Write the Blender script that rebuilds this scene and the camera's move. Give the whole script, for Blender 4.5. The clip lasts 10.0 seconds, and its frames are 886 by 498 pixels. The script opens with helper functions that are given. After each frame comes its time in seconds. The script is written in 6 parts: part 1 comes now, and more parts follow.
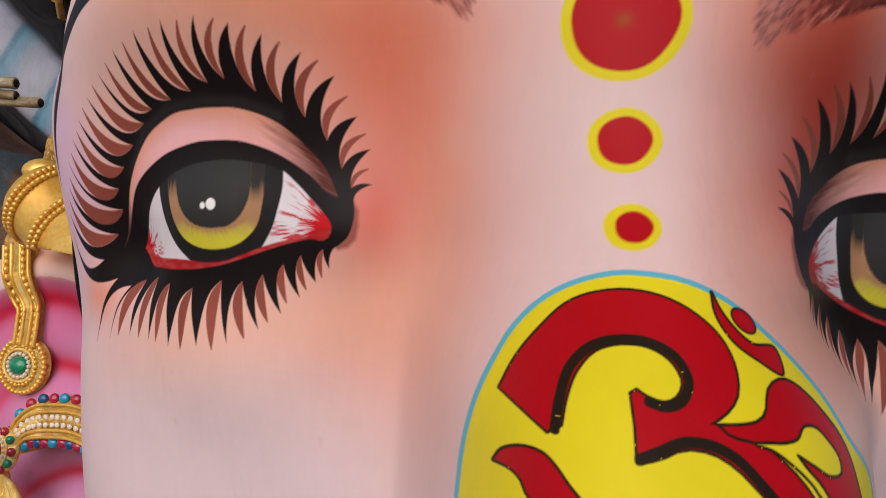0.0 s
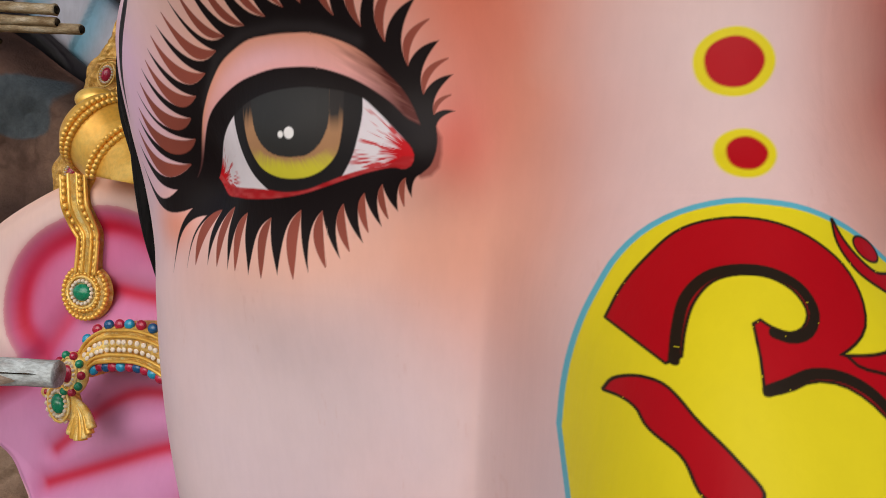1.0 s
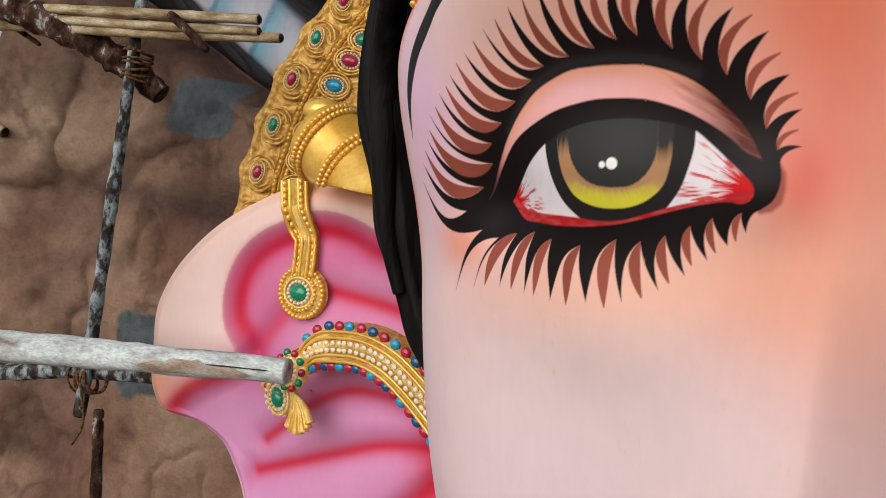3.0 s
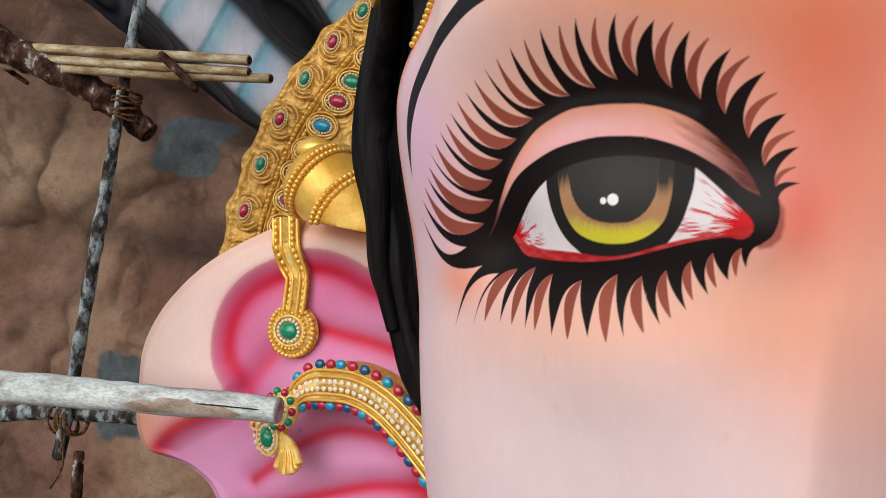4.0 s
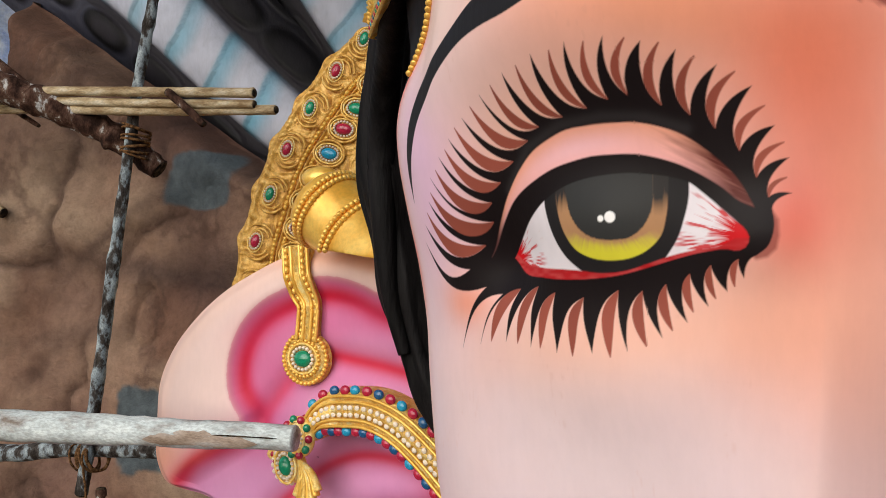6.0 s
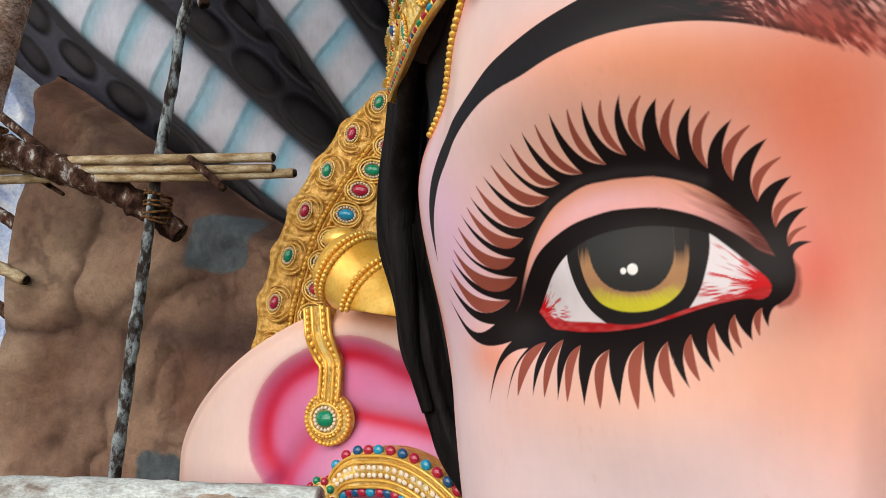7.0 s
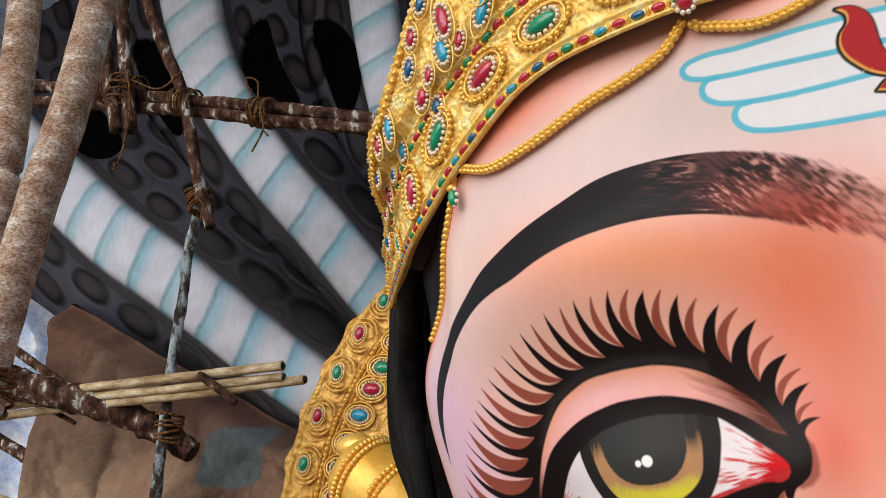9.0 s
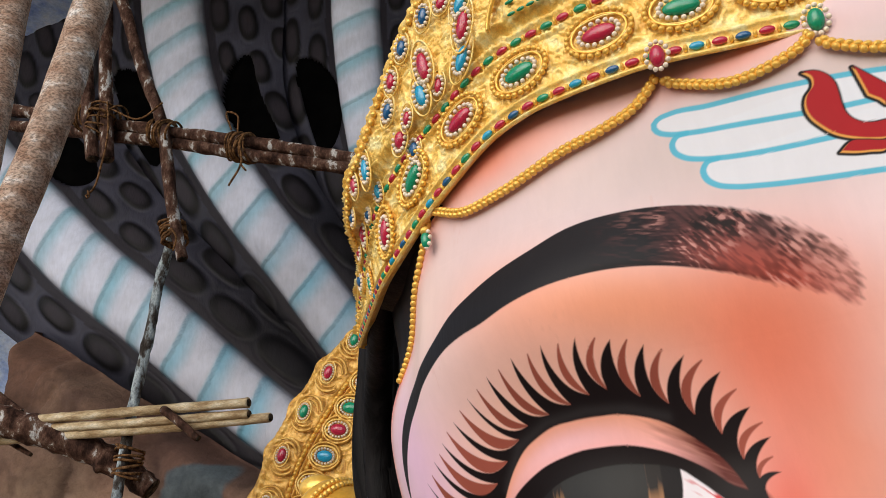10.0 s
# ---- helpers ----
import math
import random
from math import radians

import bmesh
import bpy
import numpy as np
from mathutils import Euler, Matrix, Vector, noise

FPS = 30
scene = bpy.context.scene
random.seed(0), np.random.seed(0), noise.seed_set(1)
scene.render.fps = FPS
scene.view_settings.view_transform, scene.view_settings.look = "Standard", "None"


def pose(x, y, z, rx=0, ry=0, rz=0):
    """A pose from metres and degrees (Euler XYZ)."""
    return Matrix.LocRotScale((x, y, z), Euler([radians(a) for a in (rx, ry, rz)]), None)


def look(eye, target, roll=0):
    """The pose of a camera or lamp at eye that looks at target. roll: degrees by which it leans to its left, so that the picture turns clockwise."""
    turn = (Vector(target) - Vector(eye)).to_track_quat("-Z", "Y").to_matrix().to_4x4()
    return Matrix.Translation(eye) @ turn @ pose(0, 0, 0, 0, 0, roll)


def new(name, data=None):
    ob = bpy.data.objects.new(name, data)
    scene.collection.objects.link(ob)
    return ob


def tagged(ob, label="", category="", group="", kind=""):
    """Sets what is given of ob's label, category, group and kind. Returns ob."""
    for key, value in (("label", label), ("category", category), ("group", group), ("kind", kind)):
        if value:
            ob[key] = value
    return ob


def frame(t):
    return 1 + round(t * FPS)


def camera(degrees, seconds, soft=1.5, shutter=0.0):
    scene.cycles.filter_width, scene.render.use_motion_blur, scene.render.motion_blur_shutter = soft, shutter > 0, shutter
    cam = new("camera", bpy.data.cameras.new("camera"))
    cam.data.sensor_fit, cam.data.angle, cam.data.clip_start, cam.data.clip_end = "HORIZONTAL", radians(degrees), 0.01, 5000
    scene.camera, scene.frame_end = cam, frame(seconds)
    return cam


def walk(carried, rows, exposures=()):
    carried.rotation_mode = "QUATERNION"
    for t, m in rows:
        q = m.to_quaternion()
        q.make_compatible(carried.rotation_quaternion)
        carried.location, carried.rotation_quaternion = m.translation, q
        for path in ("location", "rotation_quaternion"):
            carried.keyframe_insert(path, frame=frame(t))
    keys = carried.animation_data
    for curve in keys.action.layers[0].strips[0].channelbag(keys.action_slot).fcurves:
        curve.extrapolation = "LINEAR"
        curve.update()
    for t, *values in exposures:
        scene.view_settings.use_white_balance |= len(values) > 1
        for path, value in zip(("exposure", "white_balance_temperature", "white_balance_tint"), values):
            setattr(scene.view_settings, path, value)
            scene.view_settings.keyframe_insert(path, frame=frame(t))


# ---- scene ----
cam = camera(58.5, 10.0, soft=0.8)
PATH = [
    (0, (0.08, 0.077, 2.516), (-0.085, 2.061, 2.713), 3.5),
    (0.5, (0.074, 0.087, 2.515), (-0.024, 2.079, 2.667), 4.0),
    (1, (0.009, 0.081, 2.52), (-0.22, 2.068, 2.517), 3.0),
    (1.5, (-0.109, 0.07, 2.526), (-0.578, 2.009, 2.391), 3.4),
    (2, (-0.189, 0.039, 2.534), (-0.799, 1.938, 2.394), 4.3),
    (3.5, (-0.278, 0.015, 2.55), (-0.755, 1.957, 2.582), 4.8),
    (4, (-0.289, 0.004, 2.537), (-0.766, 1.945, 2.609), 4.8),
    (4.5, (-0.282, 0.009, 2.541), (-0.765, 1.948, 2.617), 5.0),
    (5, (-0.27, 0.021, 2.545), (-0.828, 1.94, 2.622), 3.6),
    (6.5, (-0.268, -0.031, 2.54), (-0.766, 1.897, 2.724), 1.9),
    (7, (-0.278, -0.04, 2.537), (-0.825, 1.865, 2.803), 1.1),
    (7.5, (-0.274, -0.055, 2.542), (-0.905, 1.816, 2.862), 0.3),
    (8, (-0.263, -0.064, 2.558), (-0.896, 1.763, 3.069), -1.1),
    (8.5, (-0.252, -0.072, 2.564), (-0.826, 1.742, 3.18), -3.4),
    (9, (-0.254, -0.067, 2.565), (-0.781, 1.725, 3.28), -4.5),
    (9.5, (-0.25, -0.074, 2.563), (-0.76, 1.707, 3.316), -3.4),
    (10, (-0.247, -0.071, 2.563), (-0.696, 1.702, 3.371), -3.1),
]
walk(cam, [(t, look(eye, target, roll)) for t, eye, target, roll in PATH], [(0.0, -0.36, 6400, 16), (1.0, -0.44, 6450, 13), (1.5, -0.40, 6500, 11), (2.0, -0.27, 6700, 12), (3.5, -0.10, 6350, 9), (5.0, -0.07, 6400, 9), (7.5, 0.02, 6600, 9), (10.0, 0.05, 6500, 10)])


# ---- world and light ----
world = bpy.data.worlds.new("world")
scene.world = world
world.use_nodes = True
wn = world.node_tree.nodes
sky = wn.new("ShaderNodeTexSky")
sky.sky_type, sky.sun_disc = "NISHITA", False
sky.sun_elevation, sky.sun_rotation = radians(28), radians(205)
wn["Background"].inputs[1].default_value = 0.13
world.node_tree.links.new(sky.outputs[0], wn["Background"].inputs[0])
sun = new("sun", bpy.data.lights.new("sun", "SUN"))
sun.data.energy, sun.data.angle, sun.data.color = 2.6, radians(70), (1.0, 0.93, 0.86)
sun.matrix_world = look((-2.3, -6.3, 5.7), (-0.5, 1.2, 2.6))


# ---- small maths ----
def lin(r, g, b):
    """sRGB 0..255 to linear."""
    c = np.array([r, g, b], float) / 255
    return np.where(c <= 0.04045, c / 12.92, ((c + 0.055) / 1.055) ** 2.4)


def ramp(a, b, x):
    t = np.clip((x - a) / (b - a), 0, 1)
    return t * t * (3 - 2 * t)


def spline(ks, ps, t):
    """Smooth curve through the points ps at the knots ks, taken at t."""
    ks, ps, t = np.asarray(ks, float), np.asarray(ps, float), np.asarray(t, float)
    flat = ps.ndim == 1
    if flat:
        ps = ps[:, None]
    m = np.gradient(ps, ks, axis=0)
    i = np.clip(np.searchsorted(ks, t, side="right") - 1, 0, len(ks) - 2)
    h = ks[i + 1] - ks[i]
    s = np.clip((t - ks[i]) / h, 0, 1)[..., None]
    h = h[..., None]
    out = (2 * s**3 - 3 * s**2 + 1) * ps[i] + (s**3 - 2 * s**2 + s) * h * m[i] + (-2 * s**3 + 3 * s**2) * ps[i + 1] + (s**3 - s**2) * h * m[i + 1]
    return out[..., 0] if flat else out


def smooth_path(ps, n):
    ps = np.asarray(ps, float)
    d = np.r_[0, np.cumsum(np.linalg.norm(np.diff(ps, axis=0), axis=1))]
    return spline(d, ps, np.linspace(0, d[-1], n))


GRID = np.random.default_rng(7).random((256, 256))


def grain(x, y):
    """Smooth value noise, 0..1."""
    x, y = np.asarray(x) % 256, np.asarray(y) % 256
    i, j = np.floor(x).astype(int), np.floor(y).astype(int)
    fx, fy = x - i, y - j
    fx, fy = fx * fx * (3 - 2 * fx), fy * fy * (3 - 2 * fy)
    a, b = GRID[i % 256, j % 256], GRID[(i + 1) % 256, j % 256]
    c, d = GRID[i % 256, (j + 1) % 256], GRID[(i + 1) % 256, (j + 1) % 256]
    return (a * (1 - fx) + b * fx) * (1 - fy) + (c * (1 - fx) + d * fx) * fy


def clouds(x, y, octaves=4):
    return sum(grain(x * 2**k + 17 * k, y * 2**k + 31 * k) / 2**k for k in range(octaves)) / sum(0.5**k for k in range(octaves))


# ---- the statue's shape: a broad oval head with a trunk growing out of it ----
CX = 0.112


def head_w(z):
    d = np.clip(z - 2.6, -0.8, 1.2)
    return 0.8515 + 0.151 * d - 0.0335 * d * d


def head_y(z):
    d = np.clip(z - 2.6, -0.8, 1.2)
    return 1.0687 - 0.151 * d


def trunk(x, z):
    zs = [0.0, 1.5, 2.0, 2.2, 2.43, 2.56, 2.623, 2.716, 2.84, 3.0, 3.2, 3.6, 4.2]
    h = spline(zs, [0.95, 0.95, 0.72, 0.58, 0.41, 0.30, 0.245, 0.19, 0.155, 0.11, 0.08, 0.03, 0.0], z)
    w = spline(zs, [0.29, 0.29, 0.29, 0.29, 0.29, 0.29, 0.295, 0.31, 0.34, 0.40, 0.45, 0.45, 0.45], z)
    w = w * np.where(x > 0.232, 1.0 + 0.16 * (1 - ramp(2.45, 2.56, z)), 1.0)
    q = np.clip(np.abs(x - 0.232) / w, 0, 1)
    k = ramp(2.42, 2.62, z)
    return h * ((1 - k) * (1 - q**3.0) ** 2.0 + k * (1 - q**2) ** 2)


def eye_relief(u, z):
    """Brow ridge, eyeball, lower lid and the sunk corner of one eye."""
    out = 0.0
    for cu, cz, su, sz, k in ((-0.46, 2.95, 0.20, 0.095, 0.091), (-0.46, 2.655, 0.075, 0.05, 0.0275), (-0.47, 2.44, 0.10, 0.07, 0.023), (-0.68, 2.61, 0.06, 0.05, -0.035), (-0.25, 2.63, 0.045, 0.04, 0.019)):
        out = out + k * np.exp(-0.5 * (((u - cu) / su) ** 2 + ((z - cz) / sz) ** 2))
    return out * ramp(-0.92, -0.76, u)


def face_at(u, z):
    """The place on the head at u (along the skin, from the middle) and height z."""
    a = u / 0.85
    top = 1 - 0.45 * ramp(3.28, 3.75, z) * ramp(0.4, 1.0, np.abs(u))
    x = CX + head_w(z) * np.sin(a) * top
    y = head_y(z) + 0.6076 * (1 - np.cos(a)) + 0.12 * ramp(3.2, 3.6, z)
    y = y - trunk(x, z)
    # fuller temple and cheek
    au = np.abs(u)
    full = spline([0.0, 1.9, 2.2, 2.4, 2.5, 2.6, 2.7, 2.8, 2.9, 3.0, 3.1, 4.2], [0.05, 0.05, 0.05, 0.0327, 0.0198, 0.0203, 0.0312, 0.0383, 0.0296, 0.006, 0.0, 0.0], z)
    full = full * ramp(0.45, 0.9, au) * (1 - ramp(0.95, 1.3, au))
    full = full - 0.03 * ramp(0.74, 1.0, au) * (1 - ramp(1.4, 1.8, au)) * ramp(2.84, 3.06, z)
    full = full + eye_relief(u, z) + eye_relief(0.03 - u, z + 0.023)
    x = x + np.sign(u) * full * np.sin(np.abs(a))
    y = y - full * np.cos(a)
    return x, y


def face_frame(u, z, lift=0.0):
    """A frame on the skin: x along it, y up it, z outwards."""
    e = 1e-3
    p = np.array([*face_at(u, z), z])
    a = np.array([*face_at(u + e, z), z]) - p
    b = np.array([*face_at(u, z + e), z + e]) - p
    return frame_of(p, a, b, lift)


def crown_off(u):
    return 0.03 - 0.014 * ramp(0.28, 0.50, np.abs(u - 0.018))


def crown_xy(u, z, lift=0.0):
    """The crown's wall in plan: round the forehead, then straight back along the temples."""
    au = np.abs(u)
    a, w, o = np.minimum(au, 0.9) / 0.85, np.maximum(au - 0.9, 0), crown_off(u) + lift
    x = CX + np.sign(u) * ((head_w(z) + o) * np.sin(a) + 0.34 * w + 0.0095 * (1 - np.exp(-w / 0.05)))
    return x, head_y(z) + 0.6076 - (0.6076 + o) * np.cos(a) + 0.66 * w


def crown_at(u, z, lift=0.0):
    return np.array([*crown_xy(u, z, lift), z])


def frame_of(p, a, b, lift=0.0):
    a = a / np.linalg.norm(a)
    n = np.cross(a, b)
    n = n / np.linalg.norm(n)
    b = np.cross(n, a)
    m = Matrix.Identity(4)
    for i, v in enumerate((a, b, n)):
        for j in range(3):
            m[j][i] = v[j]
    m.translation = Vector(p + lift * n)
    return m


def crown_frame(u, z, lift=0.0):
    e = 1e-3
    p = crown_at(u, z)
    return frame_of(p, crown_at(u + e, z) - p, crown_at(u, z + e) - p, lift)


# ---- painting on a grid ----
def poly_dist(ps, U, Z):
    """Signed distance to a closed outline, negative inside."""
    ps = np.asarray(ps, float)
    d = np.full(U.shape, 1e9)
    inside = np.zeros(U.shape, bool)
    for (x0, y0), (x1, y1) in zip(ps, np.roll(ps, -1, axis=0)):
        ex, ey = x1 - x0, y1 - y0
        t = np.clip(((U - x0) * ex + (Z - y0) * ey) / (ex * ex + ey * ey + 1e-12), 0, 1)
        d = np.minimum(d, (U - x0 - t * ex) ** 2 + (Z - y0 - t * ey) ** 2)
        if y0 != y1:
            inside ^= ((y0 > Z) != (y1 > Z)) & (U < ex * (Z - y0) / ey + x0)
    d = np.sqrt(d)
    return np.where(inside, -d, d)


def line_dist(ps, U, Z):
    ps = np.asarray(ps, float)
    d = np.full(U.shape, 1e9)
    for (x0, y0), (x1, y1) in zip(ps[:-1], ps[1:]):
        ex, ey = x1 - x0, y1 - y0
        t = np.clip(((U - x0) * ex + (Z - y0) * ey) / (ex * ex + ey * ey + 1e-12), 0, 1)
        d = np.minimum(d, (U - x0 - t * ex) ** 2 + (Z - y0 - t * ey) ** 2)
    return np.sqrt(d)


class Canvas:
    """Colours of a painted surface, held at its vertices."""

    def __init__(self, U, Z, base):
        self.U, self.Z = U, Z
        self.col = np.empty((len(U), 3))
        self.col[:] = base

    def near(self, ps, r):
        ps = np.asarray(ps, float)
        lo, hi = ps.min(0) - r, ps.max(0) + r
        return np.nonzero((self.U > lo[0]) & (self.U < hi[0]) & (self.Z > lo[1]) & (self.Z < hi[1]))[0]

    def mix(self, i, colour, k):
        k = np.clip(k, 0, 1)[:, None]
        self.col[i] = self.col[i] * (1 - k) + colour * k

    def fill(self, ps, colour, edge=0.0022, grow=0.0, k=1.0):
        i = self.near(ps, 0.01 + max(grow, 0) + edge)
        if len(i):
            d = poly_dist(ps, self.U[i], self.Z[i]) - grow
            self.mix(i, colour, k * np.clip(0.5 - d / edge, 0, 1))

    def stroke(self, ps, r, colour, edge=0.0022, k=1.0):
        i = self.near(ps, r + edge + 0.004)
        if len(i):
            self.mix(i, colour, k * np.clip(0.5 - (line_dist(ps, self.U[i], self.Z[i]) - r) / edge, 0, 1))

    def spray(self, at, size, colour, k, turn=0.0):
        """A soft airbrushed spot."""
        c, s = math.cos(radians(turn)), math.sin(radians(turn))
        x, y = self.U - at[0], self.Z - at[1]
        q = ((x * c + y * s) / size[0]) ** 2 + ((-x * s + y * c) / size[1]) ** 2
        self.mix(slice(None), colour, k * np.exp(-0.5 * q))

    def spray_line(self, ps, r, colour, k):
        i = self.near(ps, 3 * r)
        if len(i):
            d = line_dist(ps, self.U[i], self.Z[i])
            self.mix(i, colour, k * np.exp(-0.5 * (d / r) ** 2))


def oval(cx, cz, rx, rz, n=48, turn=0.0, wobble=0.0):
    t = np.linspace(0, 2 * math.pi, n, endpoint=False)
    r = 1 + wobble * (np.sin(3 * t + cx * 90) + 0.6 * np.sin(5 * t + 1))
    c, s = math.cos(radians(turn)), math.sin(radians(turn))
    x, z = rx * np.cos(t) * r, rz * np.sin(t) * r
    return np.stack([cx + x * c - z * s, cz + x * s + z * c], 1)


# ---- materials ----
def nodes_of(name, roughness=0.5, metallic=0.0):
    m = bpy.data.materials.new(name)
    m.use_nodes = True
    t = m.node_tree
    b = t.nodes["Principled BSDF"]
    b.inputs["Roughness"].default_value = roughness
    b.inputs["Metallic"].default_value = metallic
    b.inputs["Specular IOR Level"].default_value = 0.12
    return m, t, b


def noise_node(t, scale, detail=4.0, rough=0.55, stretch=None, space="Object"):
    tc = t.nodes.new("ShaderNodeTexCoord")
    n = t.nodes.new("ShaderNodeTexNoise")
    n.inputs["Scale"].default_value, n.inputs["Detail"].default_value, n.inputs["Roughness"].default_value = scale, detail, rough
    if stretch:
        mp = t.nodes.new("ShaderNodeMapping")
        mp.inputs["Scale"].default_value = stretch
        t.links.new(tc.outputs[space], mp.inputs[0])
        t.links.new(mp.outputs[0], n.inputs["Vector"])
    else:
        t.links.new(tc.outputs[space], n.inputs["Vector"])
    return n


def ramp_node(t, src, stops):
    r = t.nodes.new("ShaderNodeValToRGB")
    while len(r.color_ramp.elements) < len(stops):
        r.color_ramp.elements.new(0.5)
    for e, (p, c) in zip(r.color_ramp.elements, stops):
        e.position, e.color = 0.5 + (p - 0.5) * 0.62, (*c, 1)
    t.links.new(src, r.inputs[0])
    return r


def mix_node(t, kind, k, a, b):
    m = t.nodes.new("ShaderNodeMix")
    m.data_type, m.blend_type = "RGBA", kind
    for s, v in ((m.inputs[0], k), (m.inputs[6], a), (m.inputs[7], b)):
        if isinstance(v, bpy.types.NodeSocket):
            t.links.new(v, s)
        elif isinstance(v, (int, float)):
            s.default_value = v
        else:
            s.default_value = (*v, 1)
    return m.outputs[2]


def bump(t, b, height, strength, distance):
    n = t.nodes.new("ShaderNodeBump")
    n.inputs["Strength"].default_value, n.inputs["Distance"].default_value = strength, distance
    t.links.new(height, n.inputs["Height"])
    t.links.new(n.outputs[0], b.inputs["Normal"])


def mat_painted(name, roughness, bump_k, mottle=0.12, dist=0.004, scale=9.0):
    """Enamel whose colours are brushed on by hand, with faint roller and brush marks."""
    m, t, b = nodes_of(name, roughness)
    a = t.nodes.new("ShaderNodeVertexColor")
    a.layer_name = "Paint"
    n1 = noise_node(t, scale, 5)
    n2 = noise_node(t, scale * 7, 3, 0.6, (1, 1, 0.25))
    r1 = ramp_node(t, n1.outputs[0], [(0.3, (1 - mottle,) * 3), (0.7, (1.0,) * 3)])
    r2 = ramp_node(t, n2.outputs[0], [(0.25, (1 - mottle * 0.6,) * 3), (0.7, (1.0,) * 3)])
    c = mix_node(t, "MULTIPLY", 1.0, a.outputs[0], r1.outputs[0])
    c = mix_node(t, "MULTIPLY", 1.0, c, r2.outputs[0])
    t.links.new(c, b.inputs["Base Color"])
    rr = t.nodes.new("ShaderNodeMapRange")
    rr.inputs[3].default_value, rr.inputs[4].default_value = roughness - 0.08, roughness + 0.1
    t.links.new(n1.outputs[0], rr.inputs[0])
    t.links.new(rr.outputs[0], b.inputs["Roughness"])
    add = t.nodes.new("ShaderNodeMath")
    t.links.new(n1.outputs[0], add.inputs[0])
    t.links.new(n2.outputs[0], add.inputs[1])
    bump(t, b, add.outputs[0], bump_k, dist)
    return m


def mat_noise(name, stops, scale, roughness=0.6, metallic=0.0, bump_k=0.3, dist=0.01, stretch=None, detail=6.0, fine=0.0, coat=0.0):
    m, t, b = nodes_of(name, roughness, metallic)
    n = noise_node(t, scale, detail, 0.6, stretch)
    c = ramp_node(t, n.outputs[0], stops).outputs[0]
    if fine:
        f = noise_node(t, scale * 9, 3, 0.6, stretch)
        c = mix_node(t, "MULTIPLY", 1.0, c, ramp_node(t, f.outputs[0], [(0.3, (1 - fine,) * 3), (0.65, (1.0,) * 3)]).outputs[0])
    t.links.new(c, b.inputs["Base Color"])
    b.inputs["Coat Weight"].default_value = coat
    if coat or metallic:
        b.inputs["Specular IOR Level"].default_value = 0.5
    bump(t, b, n.outputs[0], bump_k, dist)
    return m


SKIN = mat_painted("painted_skin", 0.42, 0.12, 0.035, 0.004)
HAIR = mat_noise("black_hair_paint", [(0.3, (0.003, 0.0025, 0.0025)), (0.7, (0.014, 0.012, 0.0125))], 14, 0.6, 0, 0.7, 0.02, (1, 1, 0.16))
SERPENT = mat_painted("painted_serpent", 0.5, 0.35, 0.14, 0.01, 5.0)
GOLD = mat_noise("gold_paint", [(0.25, (0.88, 0.50, 0.085)), (0.5, (1.0, 0.675, 0.17)), (0.75, (1.0, 0.86, 0.41))], 34, 0.40, 0.12, 0.35, 0.005, fine=0.18)
def chase(m, scale, strength):
    """Add small pebbled chasing to a gold."""
    t = m.node_tree
    tc, v = t.nodes.new("ShaderNodeTexCoord"), t.nodes.new("ShaderNodeTexVoronoi")
    v.inputs["Scale"].default_value = scale
    t.links.new(tc.outputs["Object"], v.inputs["Vector"])
    old = [n for n in t.nodes if n.bl_idname == "ShaderNodeBump"][0]
    n = t.nodes.new("ShaderNodeBump")
    n.invert = True
    n.inputs["Strength"].default_value, n.inputs["Distance"].default_value = strength, 0.004
    t.links.new(v.outputs["Distance"], n.inputs["Height"])
    t.links.new(old.outputs[0], n.inputs["Normal"])
    t.links.new(n.outputs[0], t.nodes["Principled BSDF"].inputs["Normal"])


chase(GOLD, 120, 0.35)
GOLD_OLD = mat_noise("ochre_gold_paint", [(0.25, (0.52, 0.25, 0.038)), (0.5, (0.78, 0.43, 0.078)), (0.75, (0.93, 0.61, 0.18))], 26, 0.42, 0.2, 0.4, 0.006, fine=0.2)
chase(GOLD_OLD, 110, 0.35)
GOLD_BRIGHT = mat_noise("bright_gold_paint", [(0.3, (0.84, 0.44, 0.06)), (0.7, (1.0, 0.65, 0.15))], 9, 0.30, 0.35, 0.12, 0.004, fine=0.12)
PEARL = mat_noise("pearl_paint", [(0.3, (0.74, 0.58, 0.40)), (0.65, (0.93, 0.85, 0.72))], 40, 0.5, 0, 0.1, 0.002)
GEMS = {}
for gem_name, gem_rgb in (("ruby", (176, 28, 60)), ("emerald", (6, 136, 96)), ("turquoise", (28, 148, 186)), ("sapphire", (18, 82, 128))):
    c0 = lin(*gem_rgb)
    GEMS[gem_name] = mat_noise(gem_name + "_enamel", [(0.3, tuple(c0 * 0.55)), (0.7, tuple(np.minimum(c0 * 1.5 + 0.01, 1)))], 30, 0.16, 0.0, 0.15, 0.002, coat=0.4)
BARK = mat_noise("peeled_bark", [(0.10, (0.13, 0.065, 0.042)), (0.34, (0.40, 0.25, 0.175)), (0.60, (0.57, 0.43, 0.34)), (0.80, (0.88, 0.84, 0.80))], 10, 0.85, 0, 1.0, 0.014, (1, 1, 1.7), detail=10.0, fine=0.6)
